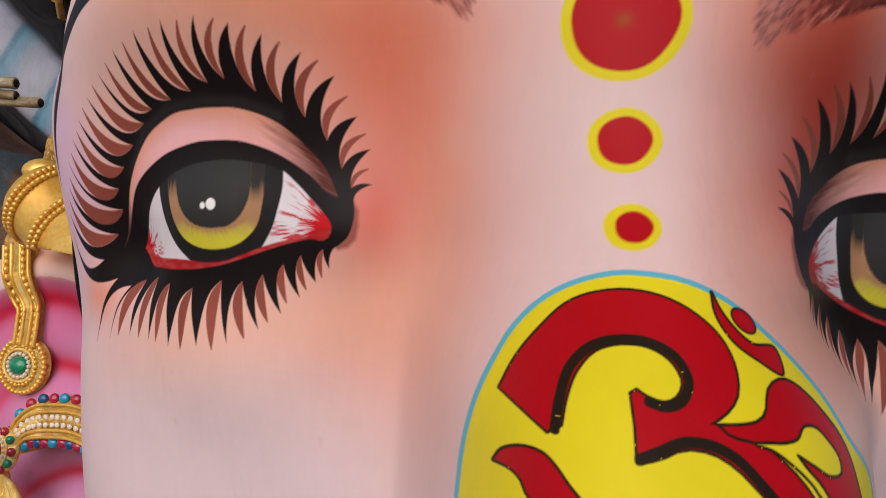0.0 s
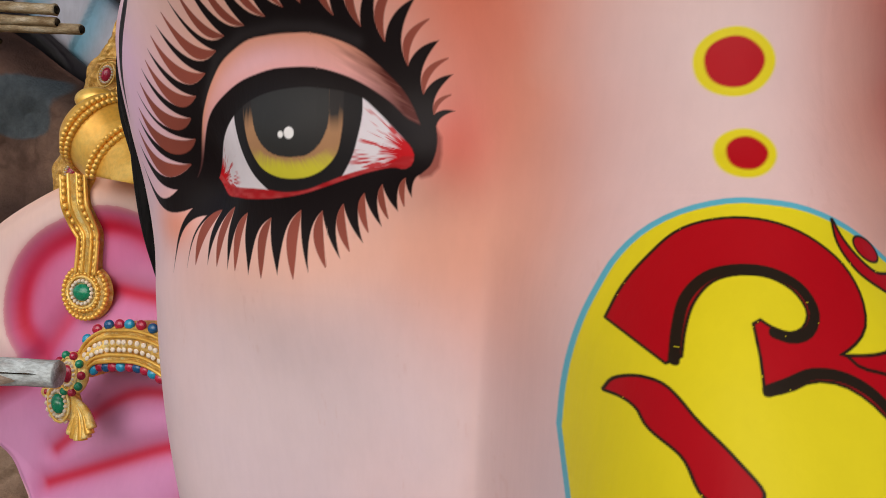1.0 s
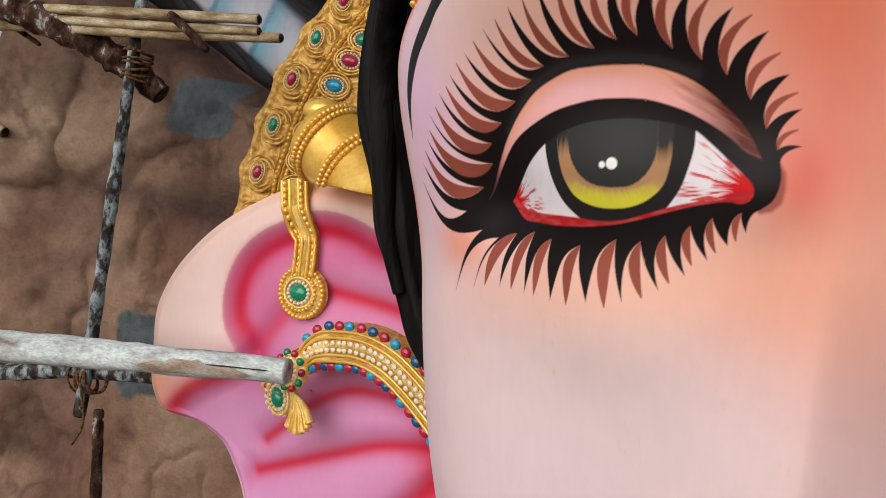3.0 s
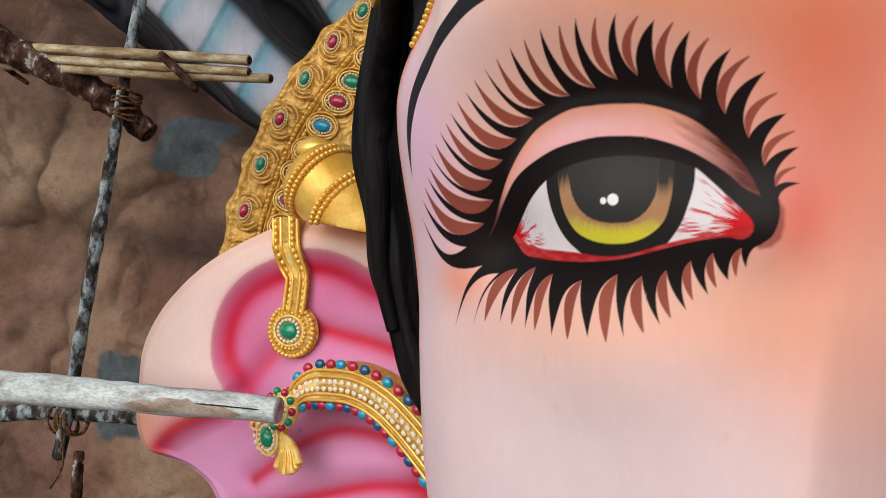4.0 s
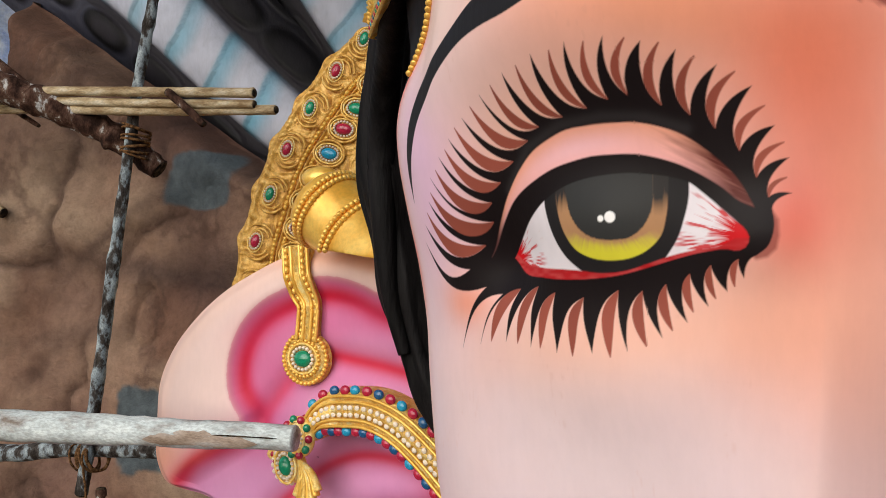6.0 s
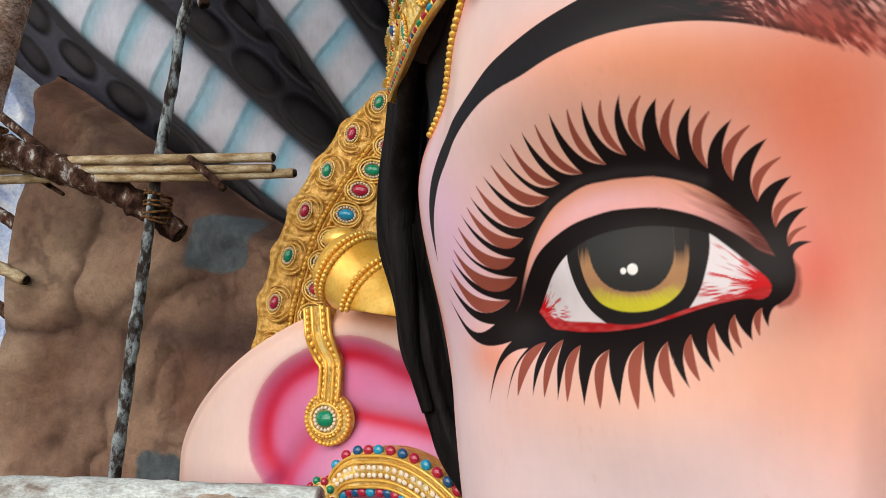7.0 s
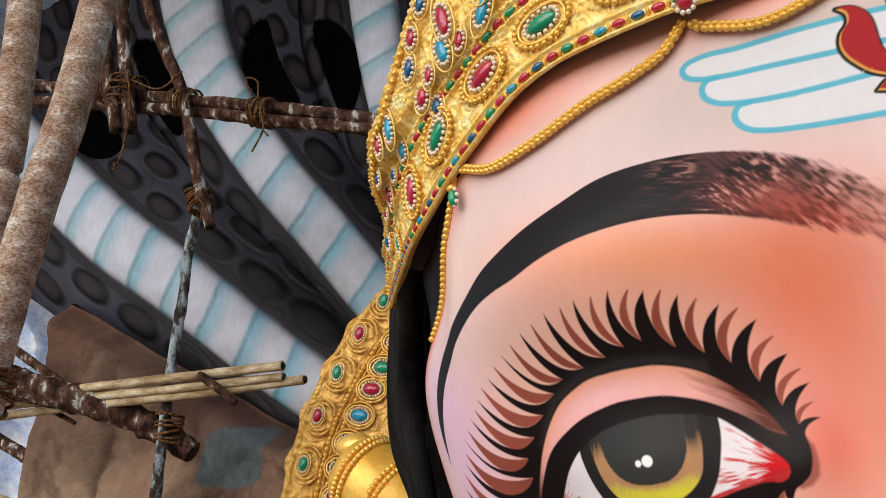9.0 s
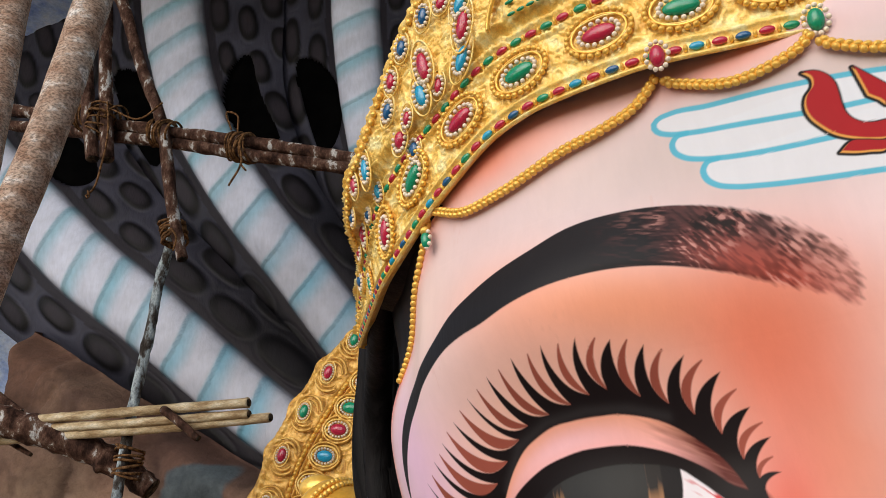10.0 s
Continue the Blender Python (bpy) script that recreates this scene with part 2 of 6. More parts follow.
BARK_DARK = mat_noise("weathered_bark", [(0.3, (0.026, 0.012, 0.008)), (0.50, (0.090, 0.044, 0.030)), (0.63, (0.16, 0.098, 0.070)), (0.72, (0.56, 0.55, 0.53))], 20, 0.85, 0, 0.9, 0.012, (1, 1, 0.5), fine=0.4)
GREYWOOD = mat_noise("grey_splashed_pole", [(0.30, (0.030, 0.024, 0.020)), (0.46, (0.085, 0.075, 0.068)), (0.54, (0.24, 0.28, 0.30)), (0.75, (0.46, 0.53, 0.55))], 20, 0.8, 0, 0.9, 0.012, (1, 1, 0.55), fine=0.4)
PALEWOOD = mat_noise("pale_grey_wood", [(0.16, (0.24, 0.20, 0.165)), (0.34, (0.46, 0.46, 0.44)), (0.50, (0.60, 0.66, 0.65)), (0.75, (0.78, 0.84, 0.82))], 15, 0.8, 0, 0.7, 0.008, (0.5, 1.2, 1.2), fine=0.3)
BAMBOO = mat_noise("dry_bamboo", [(0.3, (0.30, 0.2, 0.1)), (0.55, (0.56, 0.44, 0.27)), (0.75, (0.72, 0.64, 0.48))], 26, 0.6, 0, 0.3, 0.006, (0.3, 1, 1), fine=0.3)
CUT = mat_noise("cut_end", [(0.4, (0.01, 0.008, 0.006)), (0.7, (0.08, 0.055, 0.035))], 30, 0.9)
BARE = mat_noise("bare_tan_wood", [(0.3, (0.30, 0.22, 0.16)), (0.6, (0.46, 0.37, 0.30)), (0.8, (0.5, 0.46, 0.42))], 30, 0.8, 0, 0.4, 0.004, (0.3, 1, 1), fine=0.25)
ROPE = mat_noise("coir_rope", [(0.3, (0.05, 0.024, 0.01)), (0.6, (0.22, 0.11, 0.045)), (0.8, (0.34, 0.19, 0.09))], 60, 0.9, 0, 0.9, 0.006, fine=0.4)
VOID = mat_noise("matt_black_paint", [(0.3, (0.0008, 0.0008, 0.0009)), (0.7, (0.002, 0.002, 0.002))], 8, 0.95)
VOID.node_tree.nodes["Principled BSDF"].inputs["Specular IOR Level"].default_value = 0.02
TARP = mat_noise("white_blue_tarpaulin", [(0.3, (0.34, 0.46, 0.78)), (0.5, (0.66, 0.76, 0.95)), (0.75, (0.93, 0.95, 0.98))], 3.2, 0.4, 0, 0.8, 0.06, fine=0.15)
EARTH = mat_noise("packed_earth", [(0.3, (0.12, 0.085, 0.06)), (0.7, (0.24, 0.18, 0.13))], 0.8, 0.95, 0, 0.5, 0.05, fine=0.4)


def mat_rock():
    """Sculpted rock, airbrushed in browns with relief shade in the colour, and one grey cement repair."""
    m, t, b = nodes_of("painted_rock", 0.75)
    a = t.nodes.new("ShaderNodeVertexColor")
    a.layer_name = "Paint"
    n = noise_node(t, 14, 8, 0.65)
    c = mix_node(t, "MULTIPLY", 1.0, a.outputs[0], ramp_node(t, n.outputs[0], [(0.3, (0.84, 0.82, 0.80)), (0.65, (1.05, 1.03, 1.0))]).outputs[0])
    f = noise_node(t, 46, 6, 0.7)
    c = mix_node(t, "MULTIPLY", 1.0, c, ramp_node(t, f.outputs[0], [(0.25, (0.88, 0.87, 0.86)), (0.6, (1.0, 1.0, 1.0))]).outputs[0])
    t.links.new(c, b.inputs["Base Color"])
    add = t.nodes.new("ShaderNodeMath")
    t.links.new(n.outputs[0], add.inputs[0])
    t.links.new(f.outputs[0], add.inputs[1])
    bump(t, b, add.outputs[0], 0.55, 0.03)
    return m


ROCK = mat_rock()


# ---- mesh helpers ----
class Geo:
    """Vertices, faces, material slots and colours of one mesh."""

    def __init__(self):
        self.v, self.f, self.m, self.c, self.n = [], [], [], [], 0

    def add(self, v, f, slot=0, col=None):
        v = np.asarray(v, float)
        self.v.append(v)
        self.f.append(np.asarray(f, int) + self.n)
        self.m.append(np.full(len(f), slot))
        self.c.append(np.ones((len(v), 3)) if col is None else col)
        self.n += len(v)
        return self

    def mesh(self, name, mats, smooth=True, paint=False):
        v = np.concatenate(self.v)
        me = bpy.data.meshes.new(name)
        quads = [f for f in self.f]
        counts = np.concatenate([np.full(len(f), f.shape[1]) for f in quads])
        loops = np.concatenate([f.ravel() for f in quads])
        me.vertices.add(len(v))
        me.vertices.foreach_set("co", v.ravel())
        me.loops.add(len(loops))
        me.loops.foreach_set("vertex_index", loops)
        me.polygons.add(len(counts))
        me.polygons.foreach_set("loop_start", np.r_[0, np.cumsum(counts)[:-1]])
        me.polygons.foreach_set("material_index", np.concatenate(self.m))
        me.polygons.foreach_set("use_smooth", np.full(len(counts), smooth))
        for m in mats:
            me.materials.append(m)
        if paint:
            at = me.color_attributes.new("Paint", "FLOAT_COLOR", "POINT")
            c = np.concatenate(self.c)
            at.data.foreach_set("color", np.c_[c, np.ones(len(c))].ravel())
        me.update()
        me.validate()
        return me


def grid_faces(rows, cols, wrap=False):
    i = np.arange(rows - 1)[:, None] * cols
    j = np.arange(cols if wrap else cols - 1)[None, :]
    k = (j + 1) % cols
    return np.stack([i + j, i + k, i + cols + k, i + cols + j], -1).reshape(-1, 4)


def ball(c, r, n=12, m=8, squash=(1, 1, 1), turn=None):
    th, ph = np.linspace(0.02, math.pi - 0.02, m), np.linspace(0, 2 * math.pi, n, endpoint=False)
    T, P = np.meshgrid(th, ph, indexing="ij")
    v = np.stack([np.sin(T) * np.cos(P), np.sin(T) * np.sin(P), np.cos(T)], -1).reshape(-1, 3) * r * np.array(squash)
    if turn is not None:
        v = v @ np.array(turn).T
    return v + np.array(c), grid_faces(m, n, True)[:, ::-1]


def tube(path, radii, n=14, flat=1.0, up=(0.0, 0.0, 1.0), wobble=0.0, seed=0, caps=True):
    """A round body along a path; flat squeezes it along its side axis."""
    p = np.asarray(path, float)
    r = np.broadcast_to(np.asarray(radii, float), (len(p),)).copy()
    if caps:
        p = np.vstack([p[0], p[0], p, p[-1], p[-1]])
        r = np.r_[1e-4, r[0] * 0.94, r, r[-1] * 0.94, 1e-4]
        e0, e1 = (p[2] - p[3]), (p[-3] - p[-4])
        e0, e1 = e0 / np.linalg.norm(e0), e1 / np.linalg.norm(e1)
        p[0] += e0 * 0.004
        p[1] += e0 * 0.004
        p[-1] += e1 * 0.004
        p[-2] += e1 * 0.004
    q = p if not caps else np.vstack([p[2] - (p[3] - p[2]), p[2] - 0.5 * (p[3] - p[2]), p[2:-2], p[-3] + 0.5 * (p[-3] - p[-4]), p[-3] + (p[-3] - p[-4])])
    tg = np.gradient(q, axis=0)
    tg /= np.linalg.norm(tg, axis=1)[:, None]
    a = np.cross(tg, np.array(up))
    bad = np.linalg.norm(a, axis=1) < 0.05
    a[bad] = np.cross(tg[bad], np.array([0.0, 1.0, 0.1]))
    a /= np.linalg.norm(a, axis=1)[:, None]
    b = np.cross(a, tg)
    t = np.linspace(0, 2 * math.pi, n, endpoint=False)
    R = r[:, None] * np.ones(n)
    if wobble:
        s = np.arange(len(p))[:, None]
        R = R * (1 + wobble * (grain(s * 0.6 + seed * 9.3, t[None] * 1.3 + 3) - 0.5) + wobble * 0.8 * (grain(s * 0.23 + seed * 3.1, t[None] * 0.6 + 40) - 0.5))
    v = p[:, None] + R[..., None] * (np.cos(t)[None, :, None] * a[:, None] * flat + np.sin(t)[None, :, None] * b[:, None])
    return v.reshape(-1, 3), grid_faces(len(p), n, True)


def part(name, geo, mats, parent=None, label="", matrix=None, smooth=True, paint=False):
    me = geo if isinstance(geo, bpy.types.Mesh) else geo.mesh(name, mats if isinstance(mats, (list, tuple)) else [mats], smooth, paint)
    ob = new(name, me)
    if parent is not None:
        ob.parent = parent
    if matrix is not None:
        ob.matrix_basis = matrix
    if label:
        tagged(ob, label)
    return ob


def thing(name, label, category, group="", kind=""):
    return tagged(new(name), label, category, group, kind)


# ---- setting ----
def build_ground():
    g = Geo()
    n = 60
    s = np.sign(np.linspace(-1, 1, n)) * np.abs(np.linspace(-1, 1, n)) ** 3 * 400
    X, Y = np.meshgrid(s, s)
    Z = 0.05 * (clouds(X * 0.3 + 90, Y * 0.3 + 90) - 0.5)
    g.add(np.stack([X, Y + 2, Z - 0.02], -1).reshape(-1, 3), grid_faces(n, n))
    tagged(part("ground", g, EARTH), "bare packed brown earth of the work yard", "ground", kind="structure")


# ---- the statue ----
BLACK, BROWN = lin(27, 21, 22), lin(148, 78, 64)
YELLOW, RED, CYAN = lin(230, 212, 30), lin(178, 10, 22), lin(92, 178, 196)


def paint_eye(c, mirror):
    """One large painted eye with its lid, lashes and brow. u runs towards the temple on the mirrored side."""
    M = (lambda ps: np.asarray(ps, float)) if not mirror else (lambda ps: np.stack([0.040 - np.asarray(ps, float)[:, 0], np.asarray(ps, float)[:, 1] - 0.028], 1))
    U, Z = (c.U, c.Z) if not mirror else (0.040 - c.U, c.Z + 0.028)
    B = M if not mirror else (lambda ps: np.stack([0.118 - np.asarray(ps, float)[:, 0], np.asarray(ps, float)[:, 1] - 0.048], 1))
    # brow: solid black at the temple, dry brush strokes towards the nose
    up = smooth_path([(-0.942, 2.713), (-0.94, 2.759), (-0.93, 2.806), (-0.906, 2.852), (-0.864, 2.894), (-0.787, 2.925), (-0.725, 2.952), (-0.688, 2.967), (-0.64, 2.989), (-0.58, 3.008), (-0.524, 3.028), (-0.469, 3.046), (-0.412, 3.067), (-0.330, 3.0716), (-0.2565, 3.0616), (-0.191, 3.036), (-0.134, 2.9955), (-0.109, 2.972), (-0.090, 2.9486), (-0.0805, 2.92), (-0.078, 2.894), (-0.085, 2.868)], 80)
    lo = smooth_path([(-0.941, 2.713), (-0.925, 2.757), (-0.899, 2.803), (-0.861, 2.846), (-0.793, 2.885), (-0.731, 2.914), (-0.656, 2.937), (-0.606, 2.944), (-0.551, 2.949), (-0.496, 2.962), (-0.443, 2.972), (-0.404, 2.976), (-0.332, 2.976), (-0.267, 2.965), (-0.206, 2.9415), (-0.150, 2.909), (-0.108, 2.8835), (-0.09, 2.866)], 80)
    ps = B(np.vstack([up, lo[::-1]]))
    i = c.near(ps, 0.03)
    if len(i):
        u, z = (U[i], Z[i]) if not mirror else (0.118 - c.U[i], c.Z[i] + 0.048)
        d = poly_dist(ps, c.U[i], c.Z[i])
        low = np.interp(u, lo[20:, 0], lo[20:, 1])
        high = np.interp(u, up[20:, 0], up[20:, 1])
        v = np.clip((z - low) / np.maximum(high - low, 0.01), 0, 1)
        steep, level = radians(-56), radians(-14)
        field = lambda q, f, o: grain((u * np.cos(q) + z * np.sin(q)) * f * 0.24 + o, (z * np.cos(q) - u * np.sin(q)) * f + 3 * o)
        turn = ramp(-0.30, -0.22, u)
        hair = (1 - turn) * (0.6 * field(level, 260, 90) + 0.4 * field(level, 480, 19)) + turn * (0.55 * field(steep, 300, 40) + 0.45 * field(steep, 470, 7))
        patch = clouds(u * 24 + 70, z * 24 + 30, 3)
        away = ramp(-0.30, -0.09, u)
        k = np.clip(0.5 - (d + 0.004 * away - 0.010 * away * (hair - 0.5)) / (0.0022 + 0.007 * away), 0, 1)
        k = k * (1 - 0.45 * ramp(-0.20, -0.08, u) * np.clip(1.4 * (0.75 - hair), 0, 1))
        brown = np.clip(ramp(-0.34, -0.20, u) + 0.9 * (0.5 - hair) * ramp(-0.38, -0.33, u) + 0.35 * (patch - 0.5) * ramp(-0.38, -0.3, u), 0, 1)[:, None]
        warm = ramp(0.85, 0.1, v)[:, None] * ramp(-0.30, -0.16, u)[:, None]
        mid = lin(92, 52, 50) * (1 - warm) + lin(172, 80, 68) * warm
        mid = mid + (lin(206, 140, 128) - mid) * (0.7 * ramp(-0.145, -0.085, u))[:, None]
        tone = (1 - brown) * lin(36, 34, 36) + brown * mid
        edge = np.exp(-((v - 0.03) / 0.07) ** 2) * ramp(-0.42, -0.34, u) * (1 - ramp(-0.22, -0.12, u))
        tone = tone * (1 - 0.55 * edge[:, None])
        dark = np.clip((hair - 0.49) * 8, 0, 1) * ramp(-0.36, -0.24, u) * np.clip(0.25 + 1.1 * v, 0, 1) * np.clip(0.4 + 2.2 * (patch - 0.35), 0, 1) * (1 - 0.6 * ramp(-0.16, -0.08, u))
        light = np.clip((0.42 - hair) * 9, 0, 1) * ramp(-0.36, -0.22, u) * np.clip(2.6 * (patch - 0.38), 0, 1)
        tone = tone * (1 - 0.88 * dark[:, None]) + light[:, None] * 0.7 * (lin(226, 166, 154) - tone)
        blot = np.exp(-(((u + 0.232) / 0.022) ** 2 + ((z - 3.025 + 0.5 * (u + 0.232)) / 0.011) ** 2))[:, None]
        tone = tone * (1 - 0.85 * blot * np.clip(hair * 1.8, 0, 1)[:, None])
        c.mix(i, tone, k)
    # lashes: black crescents in one row round the rim, a brown one lying in each notch between them
    TIPS = [(-0.927, 2.642), (-0.904, 2.671), (-0.863, 2.709), (-0.837, 2.748), (-0.792, 2.778), (-0.751, 2.803), (-0.701, 2.829), (-0.643, 2.855), (-0.58, 2.875), (-0.519, 2.889), (-0.464, 2.894), (-0.412, 2.894), (-0.369, 2.884), (-0.331, 2.871), (-0.288, 2.851), (-0.251, 2.825), (-0.227, 2.777), (-0.211, 2.737), (-0.208, 2.692)]
    NOTCH = [(-0.778, 2.591), (-0.738, 2.631), (-0.701, 2.668), (-0.686, 2.697), (-0.652, 2.726), (-0.615, 2.755), (-0.577, 2.782), (-0.55, 2.799), (-0.505, 2.808), (-0.463, 2.815), (-0.429, 2.823), (-0.401, 2.826), (-0.36, 2.81), (-0.326, 2.796), (-0.297, 2.778), (-0.269, 2.749), (-0.249, 2.714), (-0.234, 2.688)]
    SOFT = [(-0.881, 2.691), (-0.848, 2.723), (-0.812, 2.758), (-0.768, 2.787), (-0.727, 2.817), (-0.673, 2.842), (-0.612, 2.863), (-0.55, 2.879), (-0.489, 2.888), (-0.438, 2.891), (-0.387, 2.889), (-0.349, 2.88), (-0.312, 2.862), (-0.269, 2.842), (-0.238, 2.801), (-0.217, 2.756), (-0.214, 2.712)]
    LOW_TIPS = [(-0.811, 2.456), (-0.752, 2.467), (-0.681, 2.474), (-0.618, 2.47), (-0.557, 2.465), (-0.487, 2.469), (-0.429, 2.476), (-0.378, 2.498), (-0.343, 2.521), (-0.314, 2.544), (-0.288, 2.565), (-0.265, 2.583)]
    LOW_NOTCH = [(-0.703, 2.551), (-0.66, 2.56), (-0.607, 2.564), (-0.563, 2.555), (-0.505, 2.549), (-0.444, 2.561), (-0.407, 2.561), (-0.372, 2.571), (-0.338, 2.586), (-0.308, 2.598), (-0.271, 2.606)]
    LOW_SOFT = [(-0.721, 2.473), (-0.651, 2.474), (-0.595, 2.47), (-0.524, 2.463), (-0.456, 2.466), (-0.401, 2.485), (-0.364, 2.509), (-0.335, 2.536), (-0.304, 2.555), (-0.278, 2.572)]
    START, END, CORNER = [(-0.742, 2.562), (-0.23, 2.672), (-0.248, 2.612)]

    def bow(a, b, sag, n=12, wave=0.0, lean=0.42):
        """A bowed stroke from a to b, its belly on the left hand."""
        a, b = np.asarray(a, float), np.asarray(b, float)
        d = b - a
        nn = np.array([-d[1], d[0]])
        s = np.linspace(0, 1, n)[:, None]
        ctl = a + lean * d + nn * 2 * sag
        return (1 - s) ** 2 * a + 2 * s * (1 - s) * ctl + s**2 * b + nn * wave * np.sin(s * 2 * math.pi) * s

    def crescent(root, tip, near, far, wave=0.0):
        return np.vstack([bow(root, tip, far, 14, wave, 0.36), bow(root, tip, near, 14, wave, 0.46)[::-1]])

    notch = [START, *NOTCH, END]
    rim = []
    for k, t in enumerate(TIPS):
        rim.append(bow(notch[k], t, 0.19 if k == 0 else 0.13, lean=0.46)[:-1])
        rim.append(bow(notch[k + 1], t, 0.20 if k < 11 else 0.165, lean=0.33)[::-1][:-1])
    under = [START, *LOW_NOTCH, CORNER]
    belly = []
    for k, t in enumerate(LOW_TIPS):
        wave = -0.035 * math.exp(-((k - 3.5) / 2) ** 2)
        belly.append(bow(under[k], t, -0.075, 12, wave, 0.46)[:-1])
        belly.append(bow(under[k + 1], t, -0.15, 12, wave, 0.34)[::-1][:-1])
    side = np.array([(-0.23, 2.672), (-0.227, 2.653), (-0.229, 2.637), (-0.235, 2.623), (-0.248, 2.612)])
    black = M(np.vstack([*rim, smooth_path(side, 14), *[q for q in np.vstack(belly)[::-1][:, None]]]))
    c.fill(M([(-0.248, 2.611), (-0.237, 2.614), (-0.228, 2.623), (-0.225, 2.638), (-0.226, 2.657), (-0.235, 2.671), (-0.247, 2.651)]), lin(132, 62, 54), 0.005, 0.004, k=0.75)
    c.fill(black, BLACK, 0.0020)
    for k, t in enumerate(SOFT):
        c.fill(M(crescent(NOTCH[k + 1], t, 0.13, 0.275)), BROWN * (1 + 0.10 * math.sin(k * 5.1)), 0.0018, 0.0009)
    for k, t in enumerate(LOW_SOFT):
        wave = -0.03 * math.exp(-((k - 2.5) / 2) ** 2)
        c.fill(M(crescent(LOW_NOTCH[k + 1], t, -0.03, -0.235, wave)), BROWN * (1.04 + 0.10 * math.sin(k * 3.7)), 0.0018, 0.0009)
    # soft grey sheen painted into the black above the lid
    c.spray_line(M([(-0.636, 2.712), (-0.582, 2.771), (-0.515, 2.797), (-0.444, 2.802), (-0.383, 2.796), (-0.334, 2.779)]), 0.006, lin(58, 55, 56), 0.5)
    # the lid
    lid_o = smooth_path([(-0.731, 2.612), (-0.702, 2.65), (-0.661, 2.688), (-0.636, 2.712), (-0.605, 2.742), (-0.573, 2.766), (-0.538, 2.781), (-0.508, 2.79), (-0.471, 2.793), (-0.429, 2.793), (-0.398, 2.791), (-0.369, 2.784), (-0.341, 2.773), (-0.314, 2.754), (-0.293, 2.735), (-0.275, 2.716), (-0.26, 2.692), (-0.251, 2.674)], 60)
    lid_i = smooth_path([(-0.731, 2.612), (-0.693, 2.653), (-0.658, 2.679), (-0.619, 2.705), (-0.58, 2.724), (-0.541, 2.739), (-0.505, 2.747), (-0.469, 2.752), (-0.434, 2.752), (-0.402, 2.75), (-0.372, 2.743), (-0.342, 2.732), (-0.313, 2.716), (-0.291, 2.701), (-0.27, 2.683), (-0.251, 2.674)], 60)
    lid = M(np.vstack([lid_o, lid_i[::-1]]))
    i = c.near(lid, 0.01)
    if len(i):
        u, z = U[i], Z[i]
        top, low = np.interp(u, lid_o[:, 0], lid_o[:, 1]), np.interp(u, lid_i[:, 0], lid_i[:, 1])
        v = np.clip((z - low) / np.maximum(top - low, 0.004), 0, 1)
        w = (u + 0.45) * 0.55 + z
        streak = 0.6 * grain(w * 230 + 7, u * 26) + 0.4 * grain(w * 400 + 3, u * 60)
        dusk = np.clip(ramp(-0.37, -0.262, u + 0.02 * v) + 0.55 * (streak - 0.5) * ramp(-0.40, -0.33, u) * (0.4 + v), 0, 1)
        tone = lin(242, 176, 170) * (1 - v[:, None]) + lin(238, 166, 138) * v[:, None]
        shine = np.exp(-(((u + 0.50) / 0.10) ** 2 + ((v - 0.35) / 0.4) ** 2))[:, None]
        tone = tone + (lin(246, 190, 194) - tone) * 0.9 * shine
        tone = tone * (1 - dusk[:, None]) + lin(94, 44, 38) * dusk[:, None]
        left = ramp(-0.655, -0.715, u)[:, None]
        tone = tone * (1 - left) + lin(96, 60, 58) * left
        c.mix(i, tone, np.clip(0.5 - poly_dist(lid, c.U[i], c.Z[i]) / 0.0024, 0, 1))
    # the eyeball
    ball_top = [(-0.683, 2.611), (-0.662, 2.629), (-0.626, 2.652), (-0.594, 2.673), (-0.562, 2.693), (-0.525, 2.71), (-0.486, 2.72), (-0.45, 2.724), (-0.417, 2.725), (-0.386, 2.722), (-0.356, 2.717), (-0.335, 2.71), (-0.316, 2.695), (-0.289, 2.671), (-0.271, 2.655), (-0.26, 2.644), (-0.256, 2.634), (-0.259, 2.624), (-0.271, 2.618), (-0.283, 2.62)]
    ball_low = [(-0.294, 2.62), (-0.324, 2.615), (-0.355, 2.607), (-0.394, 2.595), (-0.436, 2.584), (-0.483, 2.578), (-0.537, 2.576), (-0.591, 2.579), (-0.656, 2.589), (-0.683, 2.611)]
    white = M(np.vstack([smooth_path(ball_top, 70), smooth_path(ball_low, 40)]))
    i = c.near(white, 0.01)
    if not len(i):
        return
    u, z = U[i], Z[i]
    inside = np.clip(0.5 - poly_dist(white, c.U[i], c.Z[i]) / 0.0022, 0, 1)
    tone = np.empty((len(i), 3))
    tone[:] = lin(232, 224, 228)
    tone *= (0.94 + 0.1 * clouds(u * 40 + 9, z * 40 + 2, 3))[:, None]
    (ax, az), (bx, bz) = [(-0.256, 2.637), (-0.683, 2.611)]
    for x0, z0, reach, to in ((ax, az, 0.080, 1), (bx, bz, 0.078, -1)):
        dx, dz = (x0 - u) * to, z - z0
        r, ang = np.hypot(dx * 0.9, dz * 1.1), np.arctan2(dz, np.abs(dx) + 1e-4)
        ray = grain(ang * 11 + 50, r * 34) * 0.5 + grain(ang * 30 + 11, r * 70) * 0.5
        k = np.clip((1.0 - r / reach) * 1.15 + (ray - 0.56) * 4.6 * ramp(0.012, 0.045, r), 0, 1) * np.clip((1.3 - r / reach) * 3, 0, 1)
        k = np.maximum(k * 0.92, np.clip(2.1 - r / 0.0235 + 1.6 * (ray - 0.5), 0, 1))
        tone += (lin(200, 22, 30) - tone) * k[:, None]
